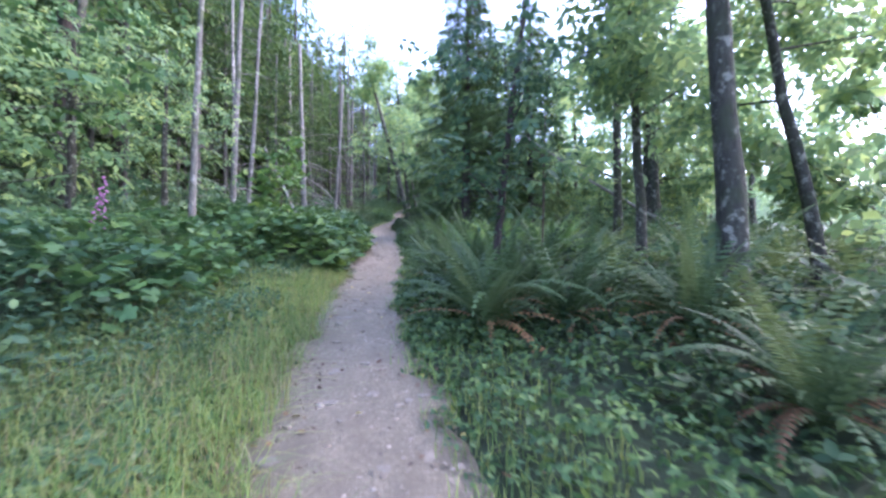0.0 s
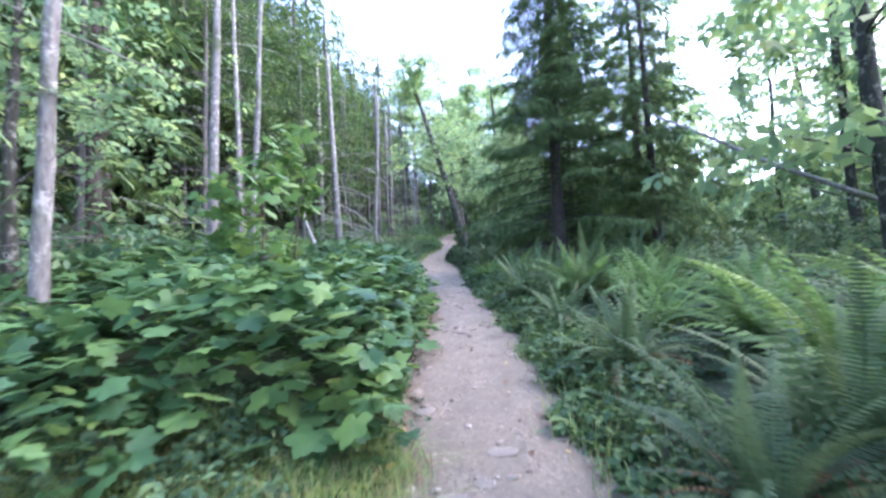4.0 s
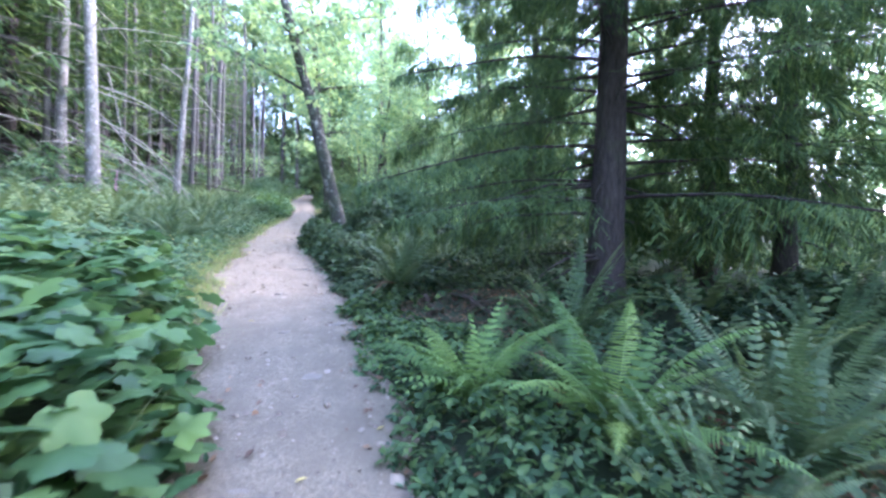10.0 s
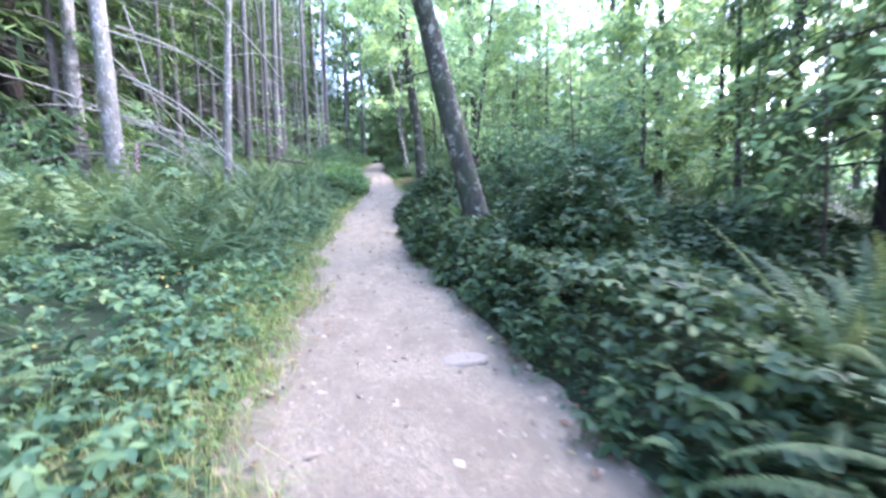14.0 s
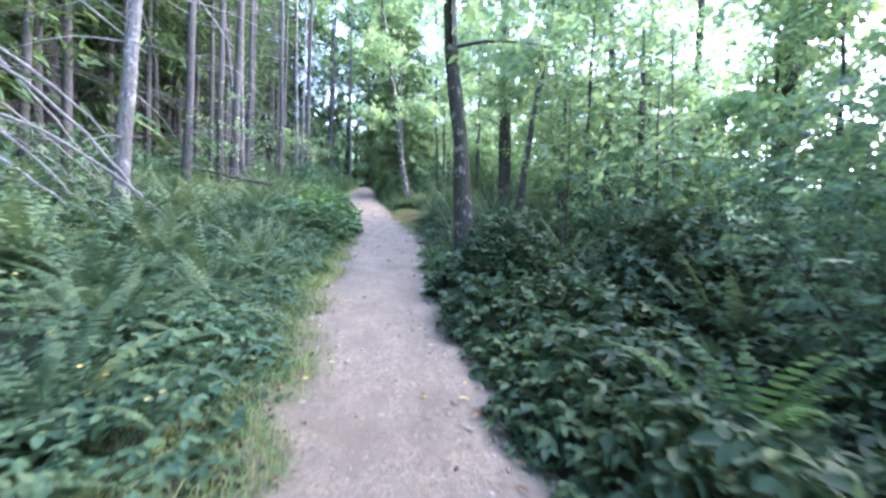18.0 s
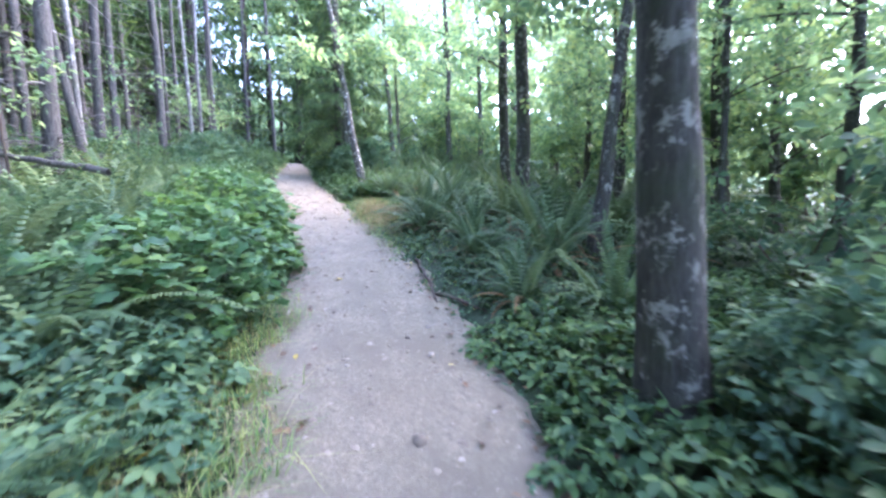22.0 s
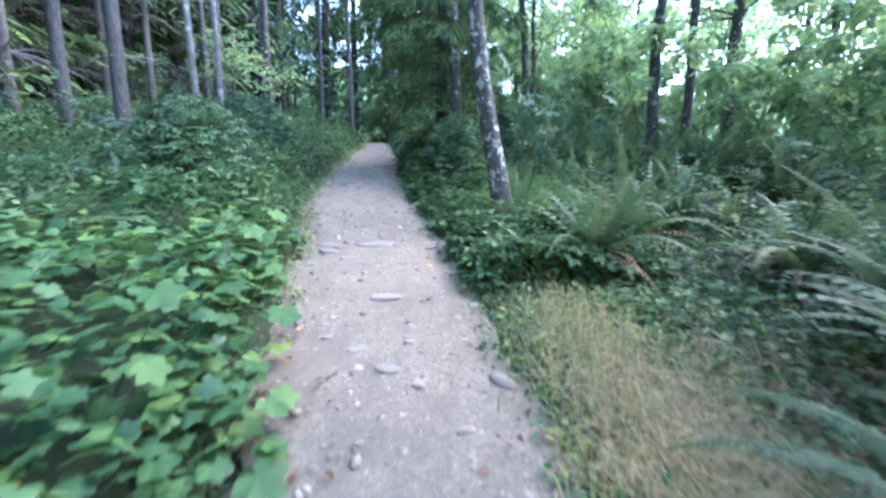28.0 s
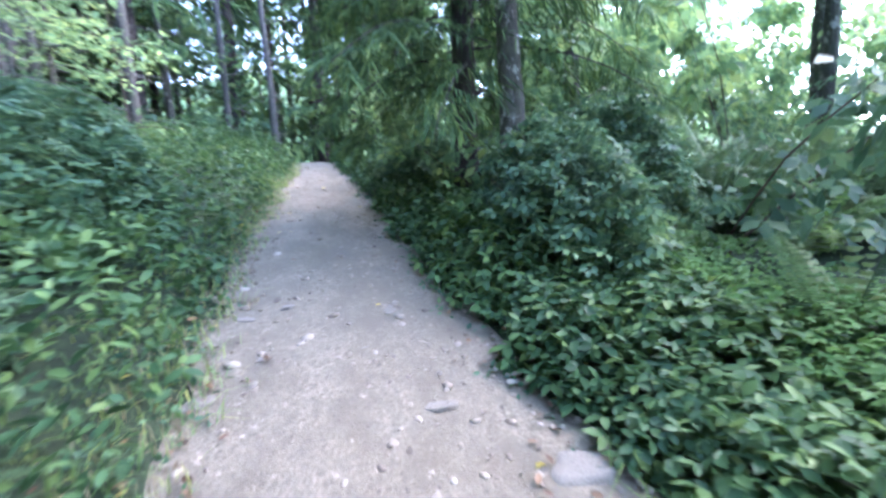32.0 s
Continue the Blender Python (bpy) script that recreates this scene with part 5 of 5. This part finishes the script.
# ---------- stones, gravel and litter on the path ----------
def rock_mesh(seed, flat):
    """A worn stone: a lumpy, flattened block with a planed top and broken corners."""
    rng = np.random.default_rng(seed)
    bm = bmesh.new()
    bmesh.ops.create_icosphere(bm, subdivisions=3, radius=1.0)
    wave = rng.normal(size=(5, 3)) * 2.2
    shift = rng.uniform(0, 6, 5)
    cuts = rng.normal(size=(6, 3)) * (1, 1, .35)
    cuts /= np.linalg.norm(cuts, axis=1)[:, None]
    for v in bm.verts:
        c = np.array(v.co)
        c = c * (1 + 0.07 * np.sin(wave @ c + shift).sum())
        for q in cuts:
            over = c @ q - 0.74
            if over > 0:
                c = c - q * over * .85
        top = c[2] - .45
        if top > 0:
            c[2] -= top * .8
        c = c * (1 + 0.012 * rng.normal())
        v.co = (c[0], c[1] * 0.82, c[2] * flat)
    me = bpy.data.meshes.new("stone")
    bm.to_mesh(me)
    bm.free()
    me.materials.append(M_STONE)
    return smooth(me)


ROCKS = [rock_mesh(20 + k, f) for k, f in enumerate((.7, .6, .85, .55, .75))]
for k, (x, y, s) in enumerate([(-4.47, 44.0, .22), (-5.0, 44.05, .15), (-4.05, 46.0, .13), (-4.49, 41.74, .12), (-4.29, 42.51, .12), (-4.97, 43.8, .12), (-5.04, 42.28, .08), (-4.4, 43.2, .07), (-4.7, 41.9, .06),
                               (-2.9, 22.73, .19), (-4.51, 25.25, .07), (-2.85, 24.95, .08), (-1.6, 6.75, .09), (-1.24, 5.33, .13), (-1.31, 8.45, .09), (-1.96, 7.03, .08), (-.64, 5.46, .06), (-1.75, 6.3, .07),
                               (-1.36, 11.48, .1), (-2.28, 13.26, .09), (-1.58, 13.25, .06), (-2.05, 13.3, .07), (-2.4, 17.74, .08), (-2.68, 16.52, .07), (-2.31, 21.48, .07), (-3.62, 22.08, .07), (-1.9, 12.2, .06),
                               (-2.2, 19.2, .09), (-2.75, 18.9, .08), (-3.0, 20.6, .06), (-4.3, 24.0, .07), (-4.62, 36.3, .07), (-4.55, 37.0, .06), (-3.55, 36.7, .08), (-3.45, 37.3, .06), (-4.95, 45.2, .07), (-3.9, 47.6, .14), (-5.75, 46.9, .08),
                               (-4.75, 27.0, .09), (-4.6, 26.3, .06), (-3.6, 45.0, .06), (-4.6, 45.3, .05), (-0.9, 3.6, .07), (-0.6, 2.9, .06), (-1.0, 2.4, .08), (-0.1, 2.1, .06), (-0.5, 1.4, .07)]):
    ob = new("stone", ROCKS[k % 5])
    z = float(trail_z(x, y)) if left_edge(y) < x < right_edge(y) else float(land(x, y))
    ob.matrix_basis = Matrix.LocRotScale((x, y, z - s * .3), Euler((RNG.normal(0, .03), RNG.normal(0, .03), RNG.uniform(-.5, .5))), (s * RNG.uniform(1.2, 1.5), s * RNG.uniform(1.0, 1.3), s * .95))
    tagged(ob, "pale grey stone half sunk in the path", "stone", "stones on the path")

rng_e = np.random.default_rng(33)
for k in range(70):
    y = rng_e.uniform(.4, 15) if k < 50 else rng_e.uniform(38, 48)
    w = rng_e.beta(.7, .7)
    x, s = float(left_edge(y) + (right_edge(y) - left_edge(y)) * w), rng_e.uniform(.03, .065)
    ob = new("stone", ROCKS[k % 5])
    ob.matrix_basis = Matrix.LocRotScale((x, y, float(trail_z(x, y)) - s * .08), Euler((rng_e.normal(0, .1), rng_e.normal(0, .1), rng_e.uniform(0, 6.28))), (s * rng_e.uniform(1.2, 1.8), s * rng_e.uniform(1.0, 1.4), s * .6))
    tagged(ob, "small worn stone bedded in the path", "stone", "stones on the path")

chip = (tri([[1, 0, 0], [0, .8, 0], [-1, 0, 0], [0, -.8, 0], [0.15, 0.1, .45]], float), [tri([[0, 1, 4], [1, 2, 4], [2, 3, 4], [3, 0, 4]])])


def pebbles(name, count, size, edge, label, seed):
    rng = np.random.default_rng(seed)
    y = rng.uniform(-6, 60, count)
    w = rng.beta(.55, .55, count) if edge else rng.random(count)
    x = left_edge(y) - .06 + (right_edge(y) - left_edge(y) + .12) * w
    s = size * np.exp(rng.normal(0, .45, count))
    v, f = spread(chip, np.stack([x, y, trail_z(x, y) - .03 * s], -1), rotations(rng.uniform(0, 6.28, count), rng.normal(0, .3, count), rng.normal(0, .3, count)), s)
    tagged(new(name, mesh_of(name, v, f, M_PEBBLE)), label, "gravel", kind="stuff")


M_PEBBLE, pn, pl, pp = base_material("pebble", 0.9)
pr = ramp(pn, [(0.0, (0.13, 0.1, 0.07)), (0.4, (0.205, 0.163, 0.115)), (0.8, (0.255, 0.207, 0.15)), (1.0, (0.3, 0.252, 0.19))])
pl.new(pn.new("ShaderNodeNewGeometry").outputs["Random Per Island"], pr.inputs[0])
pl.new(pr.outputs[0], pp.inputs["Base Color"])
pebbles("gravel", 20000, .009, False, "fine pale gravel trodden into the path", 5)
pebbles("gravel", 11000, .016, True, "loose angular gravel along the path edges", 6)


def loose_stones(count, seed):
    rng = np.random.default_rng(seed)
    y = np.concatenate([rng.uniform(-4, 60, count // 2), rng.uniform(-2, 14, count // 4), rng.uniform(40, 52, count - count // 2 - count // 4)])
    w = np.where(rng.random(count) < .5, rng.beta(.5, .5, count), rng.random(count))
    x = left_edge(y) - .05 + (right_edge(y) - left_edge(y) + .1) * w
    s = .02 * np.exp(rng.normal(0, .5, count))
    pieces = []
    for j, me in enumerate(ROCKS):
        pick = np.arange(count) % 5 == j
        bm = bmesh.new()
        bmesh.ops.create_icosphere(bm, subdivisions=1, radius=1.0)
        shape = (tri([v.co * (1 + .18 * math.sin(7 * v.index + j)) for v in bm.verts], float) * tri([1.1, .8, .5]), [tri([[q.index for q in f.verts] for f in bm.faces])])
        bm.free()
        n = int(pick.sum())
        pieces.append(spread(shape, np.stack([x, y, trail_z(x, y) - .12 * s], -1)[pick], rotations(rng.uniform(0, 6.28, n), rng.normal(0, .2, n), rng.normal(0, .2, n)), s[pick]))
    tagged(new("loose_stones", mesh_of("loose_stones", *joined(pieces), M_PEBBLE)), "loose angular grey stones scattered over the path", "stones", kind="stuff")


loose_stones(1500, 61)


def litter(count, seed, material, name, label, size, out):
    rng = np.random.default_rng(seed)
    y = rng.uniform(-3, 58, count)
    x = np.where(rng.random(count) < .5, left_edge(y) - rng.normal(0, out, count), right_edge(y) + rng.normal(0, out, count))
    z = np.where((x > left_edge(y)) & (x < right_edge(y)), trail_z(x, y), land(x, y)) + .02
    v, f = spread(OVAL, np.stack([x, y, z], -1), rotations(rng.uniform(0, 6.28, count), rng.normal(0, .2, count), rng.normal(0, .3, count)), size * rng.uniform(.6, 1.3, count))
    tagged(new(name, mesh_of(name, v, f, material)), label, "leaf litter", kind="stuff")


litter(220, 8, M_YELLOW, "fallen_leaves", "scattered yellow fallen leaves", .07, .35)
M_LITTER = leaf_material("brown_litter", (.06, .035, .02), (.14, .075, .04), (.22, .13, .07), .1)
litter(2600, 9, M_LITTER, "leaf_litter", "brown leaf litter at the path edges", .06, .22)

rng_l = np.random.default_rng(12)
lx, ly = rng_l.uniform(-1.5, 1.9, 4200), rng_l.uniform(18, 20.6, 4200)
inside = bare_ground(lx, ly)
lx, ly = lx[inside], ly[inside]
v, f = spread(OVAL, np.stack([lx, ly, land(lx, ly) + .01], -1), rotations(rng_l.uniform(0, 6.28, len(lx)), rng_l.normal(0, .25, len(lx)), rng_l.normal(0, .3, len(lx))), .055 * rng_l.uniform(.6, 1.4, len(lx)))
tagged(new("leaf_litter", mesh_of("leaf_litter", v, f, M_LITTER)), "brown needle and leaf litter under the conifer", "leaf litter", kind="stuff")

# ---------- fallen and leaning wood ----------
def log(name, a, b, r, material, label, twigs=0, sag=0.0, seed=1):
    rng = np.random.default_rng(seed)
    a, b = tri(a, float), tri(b, float)
    s = np.linspace(0, 1, 14)
    line = a + (b - a) * s[:, None] + rng.normal(0, r * .35, (14, 3)) - tri([0, 0, 1.0]) * (sag * np.sin(np.pi * s))[:, None]
    rad = r * (1 - .55 * s)
    ob = thing(name, *a, label, "log", "fallen wood")
    part("trunk", smooth(mesh_of("trunk", *tube(line - a, rad, 9, .06, rng), material)), ob)
    for p, q in dead_branches(line - a, rad * 1.5, twigs, rng, .15, .95, 1.0):
        part("dead_branch", mesh_of("dead_branch", *tube(p, q, 4), material), ob)
    return ob


def on(x, y, up=0.0):
    return (x, y, float(land(x, y)) + up)


log("leaning_log", on(8.4, 12.7, -.1), (3.4, 17.2, 6.5), .075, M_DEADWOOD, "long thin pale fallen trunk leaning against the conifer", 7, .25, 1)
log("fallen_log", on(-7.3, 38.5, .7), on(-10.5, 39.3, .75), .055, M_GREYBARK, "dark fallen log lying on the bank", 8, 0, 2)
log("leaning_snag", on(-5.4, 16.6, -.1), (-8.2, 19.2, 6.6), .06, M_DEADWOOD, "pale dead snag leaning in the trees", 6, .1, 3)
log("leaning_snag", on(-7.8, 33.4, -.1), (-9.9, 31.2, 7.2), .035, M_DEADWOOD, "bare pale branch arching across the trunks", 4, -.5, 4)
log("leaning_snag", on(-7.2, 33.0, -.1), (-10.2, 31.1, 6.2), .03, M_DEADWOOD, "bare pale branch arching across the trunks", 4, -.6, 5)
log("fallen_log", on(-8.9, 34.4, .15), on(-12.5, 32.5, .5), .05, M_DEADWOOD, "heap of pale dead branches on the bank", 16, 0, 6)
log("dead_branch", on(-6.5, 45.3, .5), on(-7.8, 45.9, .2), .012, M_DEADWOOD, "pale bent stick caught in the undergrowth", 0, -.15, 7)
log("root", (-3.15, 35.3, float(rise(35.3)) + .02), (-2.75, 34.3, float(rise(34.3)) + .03), .022, M_TWIG, "brown bare root at the path edge", 0, -.03, 8)
for k, (a, b) in enumerate([((-10.7, 32.1, 8.9), (-8.4, 33.8, 7.8)), ((-10.66, 32.1, 7.66), (-8.7, 33.5, 6.1)), ((-10.6, 32.0, 6.6), (-8.67, 32.7, 4.9)), ((-9.1, 33.0, 10.3), (-7.4, 35.3, 8.66)),
                            ((-10.4, 31.9, 9.35), (-10.2, 32.9, 6.6)), ((-10.56, 32.0, 5.9), (-8.5, 32.0, 4.9)), ((-11.6, 33.0, 8.6), (-9.9, 35.4, 5.5)), ((-11.6, 32.6, 7.4), (-10.1, 35.4, 5.6))]):
    log("dead_branch", a, b, .034, M_DEADWOOD, "pale arching dead branch hanging between the trunks", 5, -.25, 40 + k)
log("fallen_log", on(-9.2, 34.6, .12), on(-11.9, 36.4, .4), .06, M_DEADWOOD, "pale dead log in a heap of broken branches", 14, 0, 51)
log("fallen_log", on(-10.4, 34.2, .1), on(-9.0, 36.6, .3), .045, M_DEADWOOD, "pale dead log in a heap of broken branches", 12, 0, 52)
log("fallen_log", on(-8.2, 40.6, .1), on(-11.5, 42.4, .5), .1, M_DARK, "dark fallen log leaning on the bank", 6, 0, 53)
log("root", (-3.02, 36.6, float(rise(36.6)) + .03), (-3.2, 35.0, float(rise(35.0)) + .02), .028, M_TWIG, "brown bare root along the path edge", 0, -.04, 54)
for k, (a, b) in enumerate([((-1.02, 19.95), (-1.18, 18.75)), ((-.62, 19.95), (-.42, 18.45)), ((-.1, 19.5), (-.75, 19.05))]):
    log("root", on(*a, .06), on(*b, .04), .05 - .012 * k, M_TWIG, "bare brown root on the soil under the conifer", 0, -.05, 20 + k)


# ---------- foxgloves ----------
def foxglove(x, y, h, seed):
    rng = np.random.default_rng(seed)
    ob = thing("foxglove", x, y, float(land(x, y)), "tall foxglove with pink bell flowers", "flower", "foxgloves")
    pts, rad = limb_from(tri([0, 0, -.02]), 1.0, 1.5, h, .007, rng, -.05)
    part("stem", mesh_of("stem", *tube(pts, rad, 5), M_STEM), ob)
    for j in range(16):
        s = .5 + .48 * j / 16
        p = tri([np.interp(s, np.linspace(0, 1, 7), pts[:, c]) for c in range(3)])
        a, ln = 2.4 * j, .055 * (1.25 - s * .6)
        d = tri([math.cos(a) * .8, math.sin(a) * .8, -.6])
        bell = p + np.linspace(0, 1, 5)[:, None] * d * ln
        part("bell", smooth(mesh_of("bell", *tube(bell, tri([.005, .011, .013, .014, .017]), 7), M_PINK)), ob)
    for j in range(6):
        a = 6.28 * j / 6
        part("leaf", mesh_of("leaf", *spread(OVAL, tri([[0, 0, .05]]), rotations(tri([a]), tri([.5]), tri([0.0])), tri([.26])), M_SHRUB), ob)


foxglove(-4.6, 5.6, 1.5, 1)
foxglove(-4.75, 5.5, 1.35, 2)
foxglove(-2.5, 2.2, .75, 3)
foxglove(-9.1, 29.6, 1.3, 4)


# ---------- young broadleaf saplings ----------
def sapling(x, y, h, lean, leaves, leaf, seed, label, green, shape):
    rng = np.random.default_rng(seed)
    ob = thing("sapling", x, y, float(land(x, y)), label, "sapling", "saplings")
    line = trunk_line(h, lean, 1.0, seed, 10)
    part("trunk", smooth(mesh_of("trunk", *tube(line, .022 * (1 - .7 * np.linspace(0, 1, 10)), 6, .04, rng), M_TWIG)), ob)
    tips = [line[6:]]
    for k in range(9):
        j = int(rng.uniform(.35, .95) * 9)
        pts, rad = limb_from(line[j], rng.uniform(0, 6.28), rng.uniform(.2, .7), h * rng.uniform(.16, .3), .008, rng, -.6)
        part("limb", mesh_of("limb", *tube(pts, rad, 4), M_TWIG), ob)
        tips.append(pts[2:])
    part("crown", mesh_of("crown", *crown_leaves(np.concatenate(tips), leaves, leaf, rng, .16, shape), green), ob)


sapling(.8, 6.2, 2.5, (.02, .02), 200, .14, 5, "young tree with broad dark green leaves among the ferns", M_SHRUB, OVAL)
sapling(1.3, 5.6, 2.9, (.03, .0), 220, .15, 6, "young tree with broad dark green leaves among the ferns", M_SHRUB, OVAL)
sapling(-4.9, 12.9, 3.4, (.1, .0), 260, .2, 1, "young maple with pale yellow-green palmate leaves", M_MAPLE, PALMATE)
sapling(-4.2, 10.6, 2.6, (.05, .0), 160, .18, 2, "young maple with pale yellow-green palmate leaves", M_MAPLE, PALMATE)
for k, (x, y, h) in enumerate([(-.4, 26.4, 3.6), (.4, 28.4, 4.2), (-.9, 29.8, 3.0), (.3, 31.0, 4.0), (-.7, 32.6, 3.2), (1.6, 25.4, 4.0), (1.4, 33.6, 4.2), (.6, 23.2, 3.4), (-8.6, 38.8, 3.6), (-8.8, 44.2, 3.4), (-7.9, 52.6, 3.6)]):
    sapling(x, y, h, (RNG.normal(0, .05), 0), 240, .13, 10 + k, "slender sapling with small light green leaves", M_CANOPY, OVAL)

# ---------- buttercups ----------
rng_b = np.random.default_rng(77)
bx, by = [], []
for _ in range(70):
    yy = rng_b.uniform(21.5, 29)
    by.append(yy)
    bx.append(float(left_edge(yy)) - rng_b.uniform(.3, 2.2))
bx, by = tri(bx), tri(by)
petals = (tri([[0, 0, 0], [1, .5, .35], [1, -.5, .35], [-.3, 1, .35], [-.9, .5, .35], [-.9, -.5, .35], [-.3, -1, .35]], float), [tri([[0, 1, 3], [0, 4, 5], [0, 6, 2], [0, 2, 1], [0, 3, 4], [0, 5, 6]])])
v, f = spread(petals, np.stack([bx, by, land(bx, by) + rng_b.uniform(.25, .5, 70)], -1), rotations(rng_b.uniform(0, 6.28, 70), rng_b.normal(0, .3, 70), rng_b.normal(0, .3, 70)), np.full(70, .013))
tagged(new("buttercups", mesh_of("buttercups", v, f, M_YELLOW)), "small yellow buttercup flowers among the leaves", "flower", kind="stuff")
